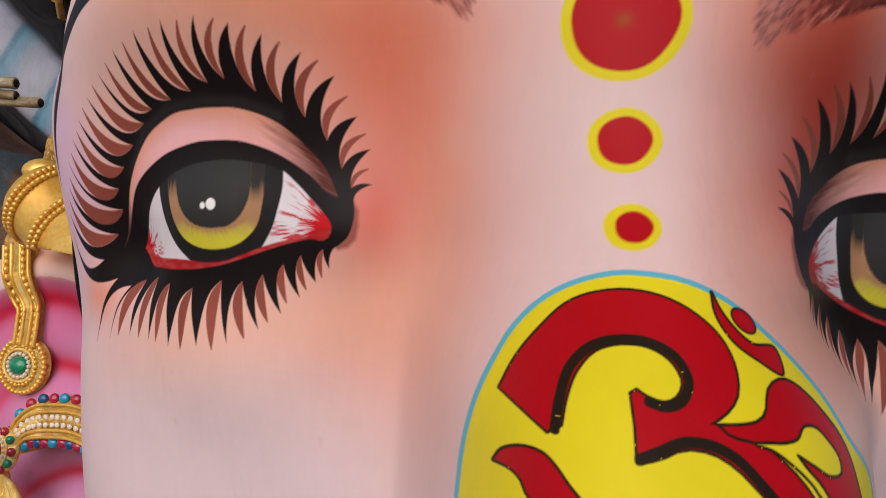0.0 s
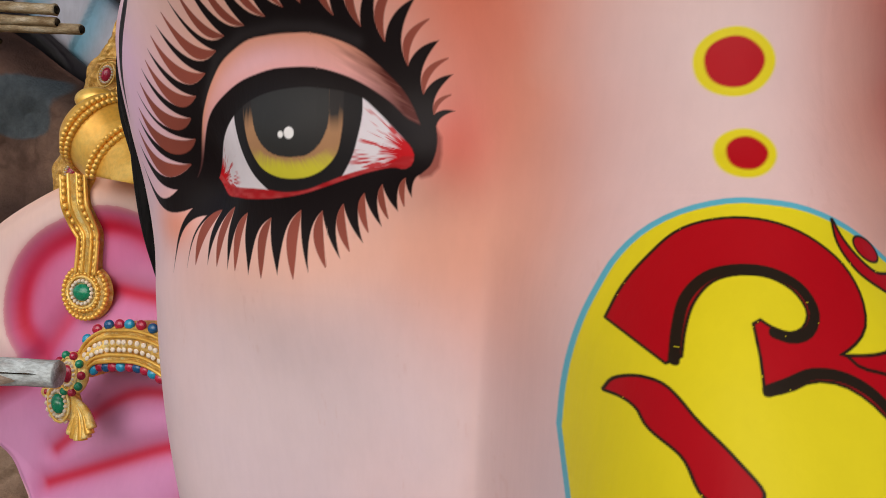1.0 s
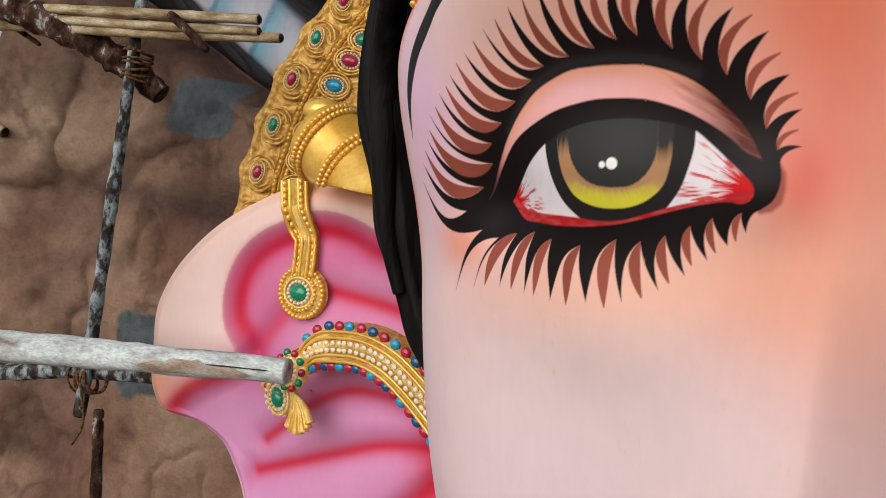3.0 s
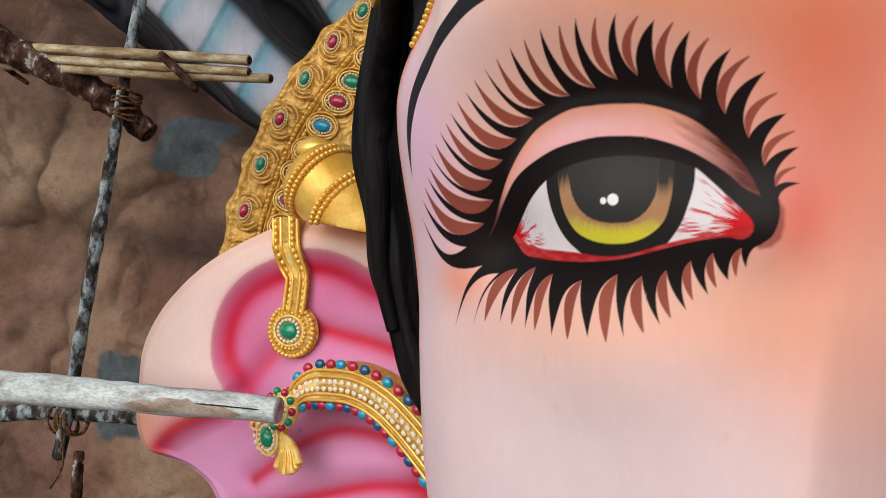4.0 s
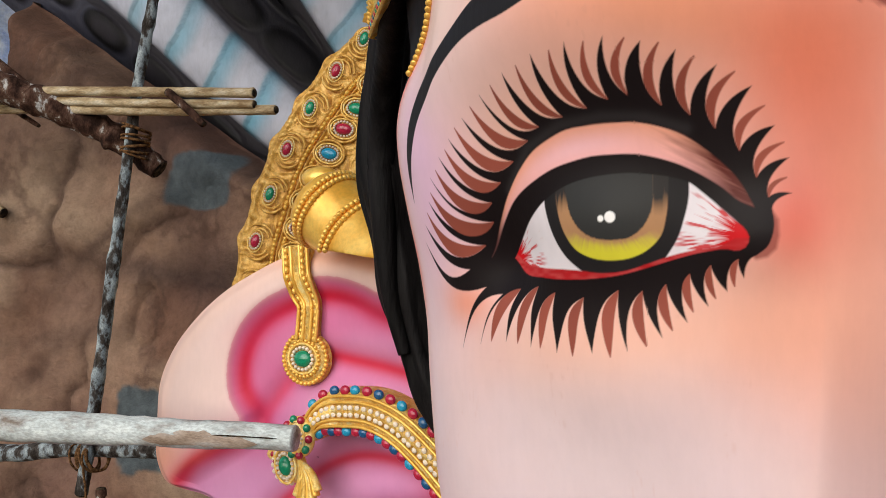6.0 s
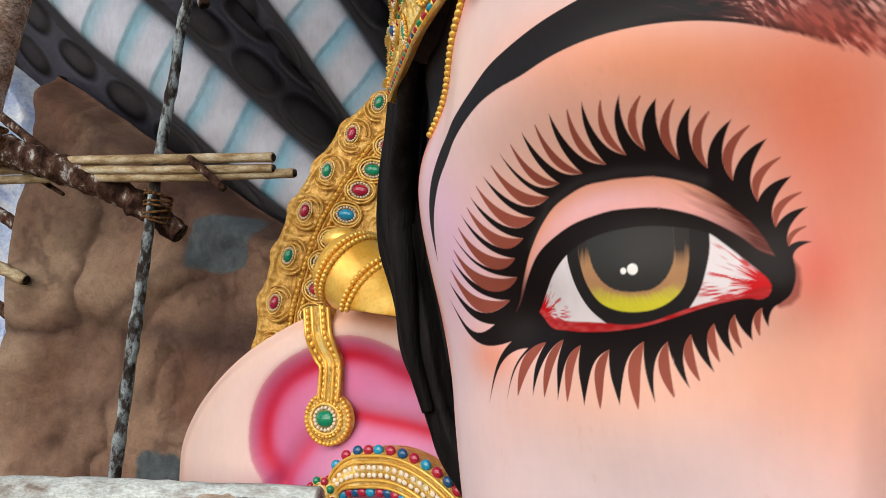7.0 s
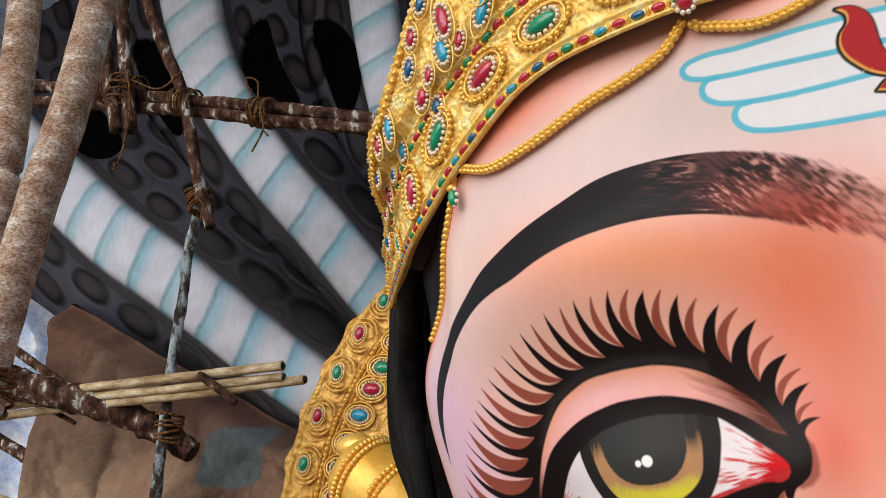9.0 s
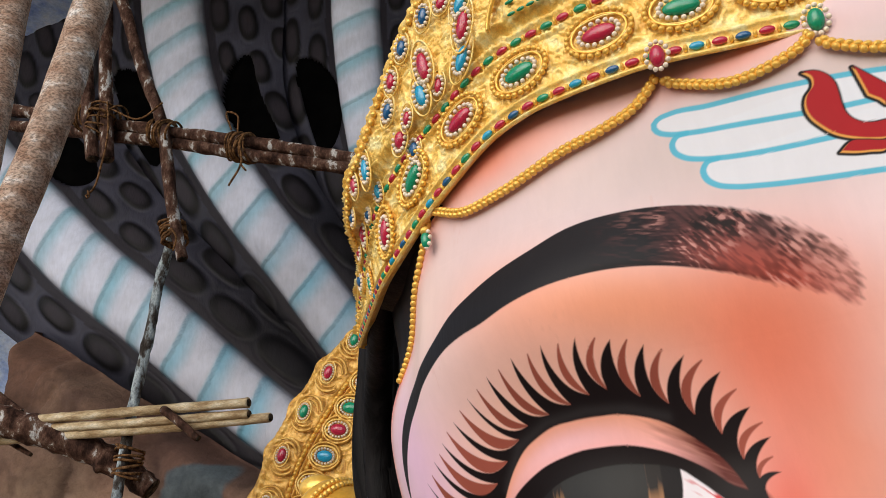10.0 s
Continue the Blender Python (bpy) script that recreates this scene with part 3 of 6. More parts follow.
    band = smooth_path([(-0.684, 2.625), (-0.658, 2.605), (-0.59, 2.594), (-0.535, 2.591), (-0.502, 2.589), (-0.472, 2.586), (-0.427, 2.59), (-0.394, 2.6), (-0.362, 2.611), (-0.324, 2.62), (-0.294, 2.624), (-0.273, 2.634)], 50)
    floor = np.interp(u, band[:, 0], band[:, 1])
    iris = np.vstack([smooth_path([(-0.561, 2.709), (-0.562, 2.689), (-0.558, 2.667), (-0.548, 2.639), (-0.53, 2.611), (-0.504, 2.59), (-0.475, 2.573)], 26), smooth_path([(-0.396, 2.578), (-0.366, 2.612), (-0.35, 2.636), (-0.341, 2.661), (-0.335, 2.687), (-0.334, 2.71), (-0.334, 2.729)], 26)])
    ring = np.vstack([smooth_path([(-0.539, 2.733), (-0.537, 2.696), (-0.532, 2.671), (-0.522, 2.643), (-0.504, 2.619), (-0.477, 2.607), (-0.446, 2.604), (-0.416, 2.608), (-0.392, 2.619), (-0.372, 2.639), (-0.364, 2.666), (-0.361, 2.707), (-0.36, 2.737)], 60)])
    pupil = np.vstack([smooth_path([(-0.521, 2.732), (-0.518, 2.704), (-0.511, 2.679), (-0.499, 2.657), (-0.48, 2.64), (-0.458, 2.633), (-0.437, 2.632), (-0.417, 2.635), (-0.398, 2.647), (-0.385, 2.668), (-0.381, 2.691), (-0.382, 2.714), (-0.382, 2.737)], 60)])
    fan = np.arctan2(u + 0.45, 2.70 - z)
    hairs = grain(fan * 34 + 80, np.hypot(u + 0.45, z - 2.70) * 50)
    tone += (lin(38, 36, 37) - tone) * np.clip(0.5 - poly_dist(iris, u, z) / 0.0022, 0, 1)[:, None]
    (_, y_low), (_, y_mid), (_, y_top) = [(-0.445, 2.609), (-0.44, 2.65), (-0.445, 2.712)]
    age = np.clip(ramp(y_low + 0.004, y_mid, z + 0.008 * (hairs - 0.5)) + 0.45 * ramp(0.012, 0.001, poly_dist(pupil, u, z)), 0, 1)[:, None]
    amber = lin(218, 210, 62) * (1 - age) + lin(178, 134, 96) * age
    fade = np.clip(1.15 * (1 - ramp(y_mid + 0.01, y_top, z + 0.006 * (u + 0.45) / 0.1)) - 1.3 * (grain(u * 330 + 6, z * 12) - 0.30) * ramp(y_mid, y_top, z), 0, 1)[:, None]
    amber = amber * fade + lin(50, 47, 46) * (1 - fade)
    tone += (amber - tone) * np.clip(0.5 - poly_dist(ring, u, z) / 0.0022, 0, 1)[:, None]
    tone += (lin(54, 54, 53) - tone) * np.clip(0.5 - (poly_dist(pupil, u, z) + 0.0012 * (hairs - 0.5)) / 0.0024, 0, 1)[:, None]
    low = np.clip((floor - z) / 0.0024 + 0.5, 0, 1)[:, None]
    glaze = np.clip(grain(u * 60 + 5, z * 240) * 1.3 - 0.4, 0, 1)[:, None]
    tone += (lin(178, 34, 38) * (1 - 0.45 * glaze) + lin(212, 104, 102) * 0.45 * glaze - tone) * low
    for (gx, gz), gr in zip([(-0.44, 2.664), (-0.454, 2.662)], (0.0080, 0.0046)):
        spot = np.clip(0.5 - (np.hypot(u - gx, z - gz) - gr) / 0.002, 0, 1)[:, None]
        tone += (lin(245, 243, 240) - tone) * spot
    c.mix(i, tone, inside)


def paint_face(U, Z):
    c = Canvas(U, Z, lin(227, 205, 210))
    i = slice(None)
    n = clouds(U * 6 + 40, Z * 6 + 40)
    c.mix(i, lin(230, 200, 200), np.clip((n - 0.4) * 1.6, 0, 0.6))
    for side in (0, 1):
        S = (lambda u, z: (u, z)) if not side else (lambda u, z: (0.036 - u + 0.055 * float(ramp(-0.40, -0.15, u)) * float(ramp(3.05, 2.95, z)), z))
        sg = -1 if side else 1
        # airbrushed shading round the eye
        c.spray(S(-0.50, 2.70), (0.24, 0.17), lin(240, 172, 136), 0.85)
        c.spray(S(-0.88, 2.77), (0.10, 0.14), lin(224, 184, 216), 0.85)
        c.spray(S(-0.34, 2.93), (0.20, 0.055), lin(240, 154, 114), 0.88, sg * -14)
        c.spray(S(-0.19, 2.85), (0.070, 0.10), lin(230, 126, 94), 0.8)
        c.spray(S(-0.13, 2.70), (0.055, 0.13), lin(230, 132, 104), 0.85)
        c.spray(S(-0.19, 2.79), (0.045, 0.11), lin(212, 88, 62), 0.22)
        # extra dark red by the far eye only: that side's shade, put into the colour
        if side:
            c.spray(S(-0.235, 2.79), (0.075, 0.12), lin(188, 60, 46), 0.92)
        c.spray(S(-0.205, 2.645), (0.035, 0.05), lin(206, 70, 58), 0.8)
        c.spray(S(-0.02, 2.66), (0.06, 0.07), lin(222, 158, 142), 0.22)
        c.spray(S(-0.45, 2.49), (0.20, 0.045), lin(240, 172, 140), 0.8, sg * 8)
        c.spray(S(-0.20, 2.50), (0.09, 0.10), lin(236, 168, 140), 0.7)
        c.spray(S(-0.79, 2.535), (0.055, 0.030), lin(238, 150, 118), 0.8)
        c.spray_line(np.array([S(-0.11, 2.72), S(-0.105, 2.55), S(-0.115, 2.40), S(-0.13, 2.2)]), 0.034, lin(226, 168, 146), 0.32)
        c.spray_line(np.array([S(-0.155, 2.50), S(-0.165, 2.38), S(-0.175, 2.2)]), 0.018, lin(216, 158, 140), 0.18)
        c.spray(S(-0.50, 2.30), (0.22, 0.10), lin(226, 206, 206), 0.6)
        # forehead and hairline
        c.spray(S(-0.55, 3.245), (0.16, 0.040), lin(240, 138, 106), 0.95, sg * 6)
        c.spray(S(-0.16, 3.255), (0.075, 0.022), lin(236, 140, 116), 0.8)
        c.spray(S(-0.78, 3.02), (0.10, 0.10), lin(244, 214, 200), 0.7)
        edge = np.array([S(-1.07, 2.55), S(-1.06, 2.70), S(-1.05, 2.85), S(-1.0, 2.955), S(-0.94, 3.02), S(-0.86, 3.085), S(-0.76, 3.165)])
        c.spray_line(edge, 0.030, lin(228, 118, 98), 0.85)
        c.spray_line(np.array([S(-1.07, 2.55), S(-1.05, 2.45), S(-1.03, 2.25)]), 0.03, lin(238, 196, 186), 0.6)
    # greyer forehead under the crown: beige paint with shade from above mixed into it
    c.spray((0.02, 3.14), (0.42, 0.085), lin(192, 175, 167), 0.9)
    c.spray((0.085, 2.74), (0.070, 0.17), lin(220, 198, 194), 0.62)
    wash = clouds(U * 5 + 5, Z * 4 + 5, 3)
    c.mix(i, lin(236, 210, 200), np.clip((wash - 0.5) * 0.8, 0, 0.18))
    s = grain(U * 200, Z * 70) * grain(U * 14 + 3, Z * 14 + 9)
    c.mix(i, lin(205, 150, 130), np.clip((s - 0.70) * 1.2, 0, 0.12))
    paint_eye(c, False)
    paint_eye(c, True)
    # the three dots of the brow line
    for cz, cu, ry, rz, iu, ir, iz in ((2.845, 0.072, 0.063, 0.067, 0.072, 0.052, 0.056), (2.714, 0.077, 0.036, 0.036, 0.077, 0.0262, 0.0265), (2.621, 0.083, 0.0262, 0.0245, 0.0845, 0.0172, 0.0165)):
        c.fill(oval(cu, cz, ry, rz, wobble=0.012), YELLOW * 0.95, 0.003)
        c.fill(oval(iu, cz, ir, iz, wobble=0.02), RED, 0.003)
    c.spray((0.071, 2.843), (0.006, 0.006), lin(150, 80, 30), 0.7)
    # the sign in its yellow oval on the trunk
    badge = smooth_path([(-0.076, 2.353), (-0.073, 2.394), (-0.067, 2.429), (-0.057, 2.462), (-0.044, 2.491), (-0.028, 2.52), (-0.002, 2.549), (0.023, 2.565), (0.048, 2.574), (0.071, 2.578), (0.095, 2.577), (0.119, 2.574), (0.145, 2.566), (0.172, 2.553), (0.199, 2.533), (0.227, 2.51), (0.253, 2.482), (0.276, 2.446), (0.311, 2.412)] + [(0.27, 2.30), (0.2, 2.18), (0.1, 2.155), (0.0, 2.18), (-0.06, 2.26)], 90)
    c.fill(badge, CYAN, 0.0015)
    c.fill(badge, YELLOW, 0.0015, -0.0052)
    om = np.array([0.007, 0.003])
    three = om + np.vstack([smooth_path([(-0.042, 2.461), (-0.029, 2.488), (-0.007, 2.518), (0.021, 2.545), (0.062, 2.556), (0.097, 2.551), (0.126, 2.536), (0.146, 2.516), (0.154, 2.494), (0.151, 2.472), (0.14, 2.46), (0.127, 2.452)], 40),
                       smooth_path([(0.145, 2.448), (0.163, 2.442), (0.181, 2.429), (0.205, 2.405), (0.222, 2.37), (0.226, 2.33), (0.21, 2.28), (0.17, 2.245)], 24),
                       smooth_path([(0.12, 2.25), (0.165, 2.29), (0.182, 2.335), (0.180, 2.37), (0.168, 2.399), (0.157, 2.41), (0.141, 2.424), (0.124, 2.432), (0.102, 2.433), (0.082, 2.425), (0.067, 2.422)], 28),
                       [(0.067, 2.446), (0.065, 2.470)],
                       smooth_path([(0.07, 2.473), (0.078, 2.468), (0.092, 2.465), (0.101, 2.469), (0.107, 2.48), (0.101, 2.495), (0.083, 2.507), (0.063, 2.509), (0.04, 2.502), (0.024, 2.484), (0.015, 2.461), (0.011, 2.441)], 36), [(0.0, 2.434)]])
    ink = lin(38, 28, 18)
    c.fill(three, ink, 0.0013, 0.0018)
    c.fill(three, RED, 0.0013, -0.0006)
    for ps, r in (([(0.006, 2.437), (0.010, 2.461), (0.019, 2.487), (0.038, 2.506), (0.062, 2.5125), (0.086, 2.510), (0.106, 2.497), (0.112, 2.48), (0.104, 2.466), (0.09, 2.462), (0.079, 2.465)], 0.0042),
                  ([(0.069, 2.424), (0.084, 2.430), (0.103, 2.4375), (0.126, 2.4365), (0.145, 2.428), (0.161, 2.413), (0.173, 2.40), (0.185, 2.372), (0.187, 2.335)], 0.0042)):
        c.stroke(om + smooth_path(ps, 40), r, ink, 0.0013)
    for ps in ([(0.142, 2.558), (0.143, 2.54), (0.156, 2.517), (0.178, 2.502), (0.202, 2.492), (0.2005, 2.512), (0.175, 2.515), (0.157, 2.53), (0.147, 2.545)],
               [(0.134, 2.451), (0.153, 2.452), (0.167, 2.455), (0.175, 2.461), (0.178, 2.470), (0.182, 2.479), (0.188, 2.484), (0.202, 2.487), (0.215, 2.482), (0.227, 2.473), (0.239, 2.461), (0.254, 2.443), (0.266, 2.41), (0.268, 2.36), (0.255, 2.33), (0.235, 2.36), (0.222, 2.401), (0.209, 2.419), (0.196, 2.433), (0.183, 2.439), (0.171, 2.439), (0.154, 2.442), (0.141, 2.445)],
               [(-0.044, 2.4), (-0.038, 2.41), (-0.028, 2.416), (-0.014, 2.419), (-0.002, 2.417), (0.008, 2.409), (0.016, 2.4), (0.042, 2.377), (0.059, 2.358), (0.021, 2.349), (0.01, 2.369), (-0.016, 2.387), (-0.019, 2.393), (-0.026, 2.398), (-0.035, 2.4)]):
        ps = om + smooth_path(np.vstack([ps, ps[:1]]), 60)
        c.fill(ps, ink, 0.0013, 0.0020)
        c.fill(ps, RED, 0.0013, -0.0006)
    c.fill(oval(0.178, 2.5375, 0.0135, 0.0085, turn=-38), ink, 0.0013, 0.0012)
    c.fill(oval(0.178, 2.5375, 0.0125, 0.0075, turn=-38), RED, 0.0013)
    hole = om + smooth_path([(0.163, 2.439), (0.173, 2.4395), (0.187, 2.4395), (0.202, 2.443), (0.210, 2.451), (0.221, 2.451), (0.234, 2.441), (0.244, 2.425), (0.243, 2.419), (0.231, 2.417), (0.211, 2.426), (0.1965, 2.4325), (0.201, 2.426), (0.218, 2.408), (0.222, 2.401), (0.217, 2.402), (0.208, 2.412), (0.190, 2.427), (0.175, 2.436), (0.163, 2.439)], 70)
    c.fill(hole, ink, 0.0013, 0.0022)
    c.fill(hole, YELLOW, 0.0013, -0.0004)
    # chipped paint in the black lines
    j = c.near([(-0.06, 2.22), (0.27, 2.57)], 0.0)
    if len(j):
        dark = c.col[j].sum(1) < 0.12
        chip = (grain(U[j] * 520, Z[j] * 520) > 0.93) & dark & (grain(U[j] * 25, Z[j] * 25) > 0.5)
        c.mix(j[chip], YELLOW * 0.7, np.full(chip.sum(), 0.7))
    # white forehead bars with blue outlines, and the red flame sign on them
    bars = [[(0.001, 3.167), (-0.038, 3.175), (-0.08, 3.183), (-0.131, 3.192), (-0.199, 3.202), (-0.247, 3.211), (-0.266, 3.208), (-0.272, 3.201), (-0.269, 3.19), (-0.253, 3.179), (-0.231, 3.172), (-0.171, 3.158), (-0.107, 3.143), (-0.059, 3.133), (-0.007, 3.127)],
            [(-0.231, 3.172), (-0.244, 3.172), (-0.252, 3.162), (-0.251, 3.15), (-0.239, 3.135), (-0.22, 3.125), (-0.193, 3.116), (-0.147, 3.105), (-0.085, 3.095), (-0.016, 3.087)],
            [(-0.199, 3.117), (-0.212, 3.117), (-0.219, 3.107), (-0.217, 3.091), (-0.205, 3.076), (-0.186, 3.066), (-0.155, 3.056), (-0.095, 3.041), (-0.029, 3.028)]]
    for ps in bars:
        ps = smooth_path(ps, 80)
        top = ps[0] if ps is bars[0] else np.array([ps[-1][0], ps[0][1]])
        c.fill(np.vstack([ps, [(0.3, ps[-1][1] - 0.03), (0.3, top[1] - 0.02), top]]), lin(214, 215, 220), 0.003, k=0.9)
    for ps in bars:
        c.stroke(np.vstack([smooth_path(ps, 80), [(0.06, ps[-1][1] - 0.006), (0.3, ps[-1][1] - 0.03)]]), 0.0042, lin(74, 170, 194), 0.0020, 0.95)
    for ps in (smooth_path([(-0.085, 3.198), (-0.072, 3.194), (-0.061, 3.183), (-0.055, 3.168), (-0.054, 3.153), (-0.054, 3.135), (-0.052, 3.119), (-0.046, 3.107), (-0.036, 3.098), (-0.019, 3.094), (-0.015, 3.094), (-0.02, 3.07), (-0.035, 3.074), (-0.051, 3.082), (-0.067, 3.094), (-0.08, 3.112), (-0.089, 3.131), (-0.091, 3.148), (-0.087, 3.162), (-0.078, 3.173), (-0.077, 3.186), (-0.085, 3.198)], 90),
               [(-0.032, 3.183), (-0.004, 3.143), (-0.01, 3.116), (-0.015, 3.125), (-0.025, 3.136)], smooth_path([(-0.068, 3.068), (-0.055, 3.078), (-0.041, 3.074), (-0.025, 3.067), (-0.021, 3.066), (-0.024, 3.054), (-0.039, 3.057), (-0.053, 3.061), (-0.068, 3.068)], 40)):
        ps = np.asarray(ps)
        c.fill(ps, lin(14, 9, 8), 0.002, 0.0038)
        c.fill(ps, lin(214, 150, 70), 0.0016, -0.0002)
        c.fill(ps + (0.0020, 0.0020), lin(158, 14, 22), 0.0016, -0.0004)
    # black hairline under the crown
    for side in (0, 1):
        ps = np.array([(-0.745, 3.195), (-0.7133, 3.218), (-0.672, 3.246), (-0.612, 3.2686), (-0.554, 3.285), (-0.503, 3.2943), (-0.445, 3.308), (-0.40, 3.32), (-0.8, 3.34)])
        if side:
            ps[:, 0] = 0.036 - ps[:, 0]
        c.fill(ps, lin(26, 21, 21), 0.004)
        ps = np.array([(-0.69, 3.232), (-0.725, 3.214), (-0.744, 3.186), (-0.782, 3.150), (-0.833, 3.110), (-0.885, 3.068), (-0.94, 3.028), (-0.975, 2.99), (-1.0, 2.955), (-1.06, 2.90), (-1.14, 2.80), (-1.16, 2.4), (-1.35, 2.4), (-1.35, 3.4), (-0.6, 3.4), (-0.6, 3.28)])
        if side:
            ps[:, 0] = 0.036 - ps[:, 0]
        c.fill(ps, lin(20, 16, 16), 0.004)
    back = np.abs(U - 0.018) > 1.17
    c.col[back] = lin(26, 21, 21)
    c.col[Z > 3.33] = lin(26, 21, 21)
    return c.col


EAR_MID = np.array([-1.28, 2.02])


def ear_y(x):
    return 2.3 - 0.35 * (x + 1.3)


def ear_frame(x, z, lift=0.0):
    p = np.array([x, ear_y(x), z])
    return frame_of(p, np.array([1.0, -0.35, 0.0]), np.array([0.0, 0.0, 1.0]), lift)


def build_ear(g):
    """The broad left ear: a cupped sheet with a rolled rim, painted pink with red folds."""
    rim = np.array([(-0.55, 2.45), (-0.75, 2.60), (-1.0, 2.635), (-1.076, 2.635), (-1.164, 2.654), (-1.279, 2.668), (-1.422, 2.647), (-1.573, 2.59), (-1.735, 2.505), (-1.849, 2.417), (-1.951, 2.305), (-2.008, 2.193), (-2.015, 2.043), (-1.998, 1.895), (-1.95, 1.84), (-1.87, 1.825), (-1.737, 1.805), (-1.63, 1.764), (-1.552, 1.684), (-1.484, 1.56), (-1.426, 1.46), (-1.32, 1.28), (-1.15, 1.16), (-0.95, 1.12), (-0.7, 1.2), (-0.5, 1.6), (-0.45, 2.1), (-0.55, 2.45)])
    rim = EAR_MID + 1.018 * (smooth_path(rim, 720)[:-1] - EAR_MID)
    nr = 250
    r = np.linspace(0.004, 1, nr)[:, None, None]
    P = EAR_MID + r * (rim - EAR_MID)
    X, Z = P[..., 0].ravel(), P[..., 1].ravel()
    R = np.repeat(r.ravel(), len(rim))
    concha = np.array([(-0.5, 2.55), (-1.0, 2.535), (-1.048, 2.544), (-1.091, 2.562), (-1.181, 2.588), (-1.296, 2.592), (-1.414, 2.555), (-1.545, 2.490), (-1.615, 2.42), (-1.652, 2.343), (-1.664, 2.25), (-1.646, 2.173), (-1.59, 2.10), (-1.75, 1.97), (-1.90, 1.845), (-1.87, 1.80), (-1.6, 1.70), (-1.4, 1.40), (-1.2, 1.1), (-0.4, 1.1)])
    concha = smooth_path(np.vstack([concha, concha[:1]]), 140)[:-1]
    dc = poly_dist(concha, X, Z)
    cup = ramp(-0.02, 0.085, -dc)
    folds = [[(-1.604, 2.22), (-1.60, 2.30), (-1.583, 2.38), (-1.458, 2.474), (-1.338, 2.536), (-1.223, 2.555), (-1.067, 2.526)],
             [(-1.30, 2.335), (-1.25, 2.342), (-1.158, 2.335), (-1.029, 2.321), (-0.88, 2.295)],
             [(-1.52, 2.11), (-1.484, 2.162), (-1.413, 2.247), (-1.33, 2.325)],
             [(-1.455, 1.824), (-1.359, 1.903), (-1.266, 1.98), (-1.134, 2.043), (-1.005, 2.055), (-0.883, 2.038)],
             [(-1.48, 1.712), (-1.3, 1.786), (-1.163, 1.842), (-0.994, 1.905), (-0.84, 1.935)],
             [(-1.15, 1.55), (-1.094, 1.59), (-0.973, 1.68), (-0.86, 1.78), (-0.79, 1.85)],
             [(-1.882, 1.853), (-1.80, 1.935), (-1.70, 1.99), (-1.609, 2.027), (-1.50, 2.062)]]
    folds = [smooth_path(f, 30) for f in folds]
    Y = ear_y(X) + 0.045 * cup + 0.035 * ramp(0.9, 1.0, R) ** 2
    for f in folds[1:6]:
        Y += 0.03 * np.exp(-0.5 * (line_dist(f, X, Z) / 0.035) ** 2)
    c = Canvas(X, Z, lin(236, 208, 200))
    c.mix(slice(None), lin(240, 194, 168), 0.5 * ramp(0.84, 1.0, R))
    c.spray((-1.95, 1.92), (0.10, 0.08), lin(238, 160, 122), 0.7)
    c.spray((-1.30, 2.66), (0.25, 0.03), lin(242, 176, 140), 0.6)
    c.mix(slice(None), lin(214, 146, 192), np.clip(0.5 - (dc + 0.012) / 0.02, 0, 1) * (0.86 + 0.14 * clouds(X * 4 + 30, Z * 4 + 30)))
    # deep red airbrushed inside the rolled edge of the ear, fading to pink
    hollow = ramp(2.02, 2.16, Z) * ramp(-0.80, -1.02, X)
    c.mix(slice(None), lin(206, 72, 118), hollow * 0.65 * np.exp(-((-dc - 0.05) / 0.075) ** 2) * (dc < 0))
    c.mix(slice(None), lin(196, 14, 40), hollow * 0.95 * np.exp(-((-dc - 0.062) / 0.034) ** 2) * (dc < 0))
    c.mix(slice(None), lin(176, 96, 122), hollow * 0.5 * np.exp(-((-dc - 0.012) / 0.014) ** 2))
    c.spray((-1.47, 2.27), (0.09, 0.12), lin(200, 62, 106), 0.5, 20)
    c.spray((-1.25, 2.44), (0.20, 0.05), lin(206, 92, 138), 0.5, 8)
    c.spray((-1.2, 2.27), (0.14, 0.04), lin(206, 110, 158), 0.5)
    for f, w, k in zip(folds, (0.020, 0.020, 0.022, 0.017, 0.018, 0.028, 0.028), (0.0, 0.9, 0.55, 0.85, 0.9, 0.9, 0.9)):
        c.spray_line(f, w * 2.3, lin(210, 92, 144), 0.36 * k)
        c.spray_line(f, w * 0.95, lin(200, 18, 42), k * 0.95)
    c.spray((-0.80, 1.93), (0.06, 0.12), lin(196, 20, 44), 0.85)
    c.spray((-1.45, 2.02), (0.10, 0.04), lin(206, 120, 168), 0.6)
    front = np.stack([X, Y, Z], 1)
    nc = len(rim)
    last = front[-nc:]
    mid3 = np.array([EAR_MID[0], 0, EAR_MID[1]])
    rings, cols = [front], [c.col]
    for dy, s in ((0.02, 1.004), (0.05, 1.0), (0.09, 0.985), (0.12, 0.94)):
        q = last.copy()
        q[:, [0, 2]] = mid3[[0, 2]] + s * (last[:, [0, 2]] - mid3[[0, 2]])
        q[:, 1] += dy
        rings.append(q)
        cols.append(c.col[-nc:])
    back = last.copy()
    back[:, [0, 2]] = mid3[[0, 2]] + 0.01 * (last[:, [0, 2]] - mid3[[0, 2]])
    back[:, 1] = ear_y(mid3[0]) + 0.25
    rings.append(back)
    cols.append(c.col[-nc:])
    g.add(np.vstack(rings), grid_faces(nr + 5, nc, True)[:, ::-1], 0, np.vstack(cols))


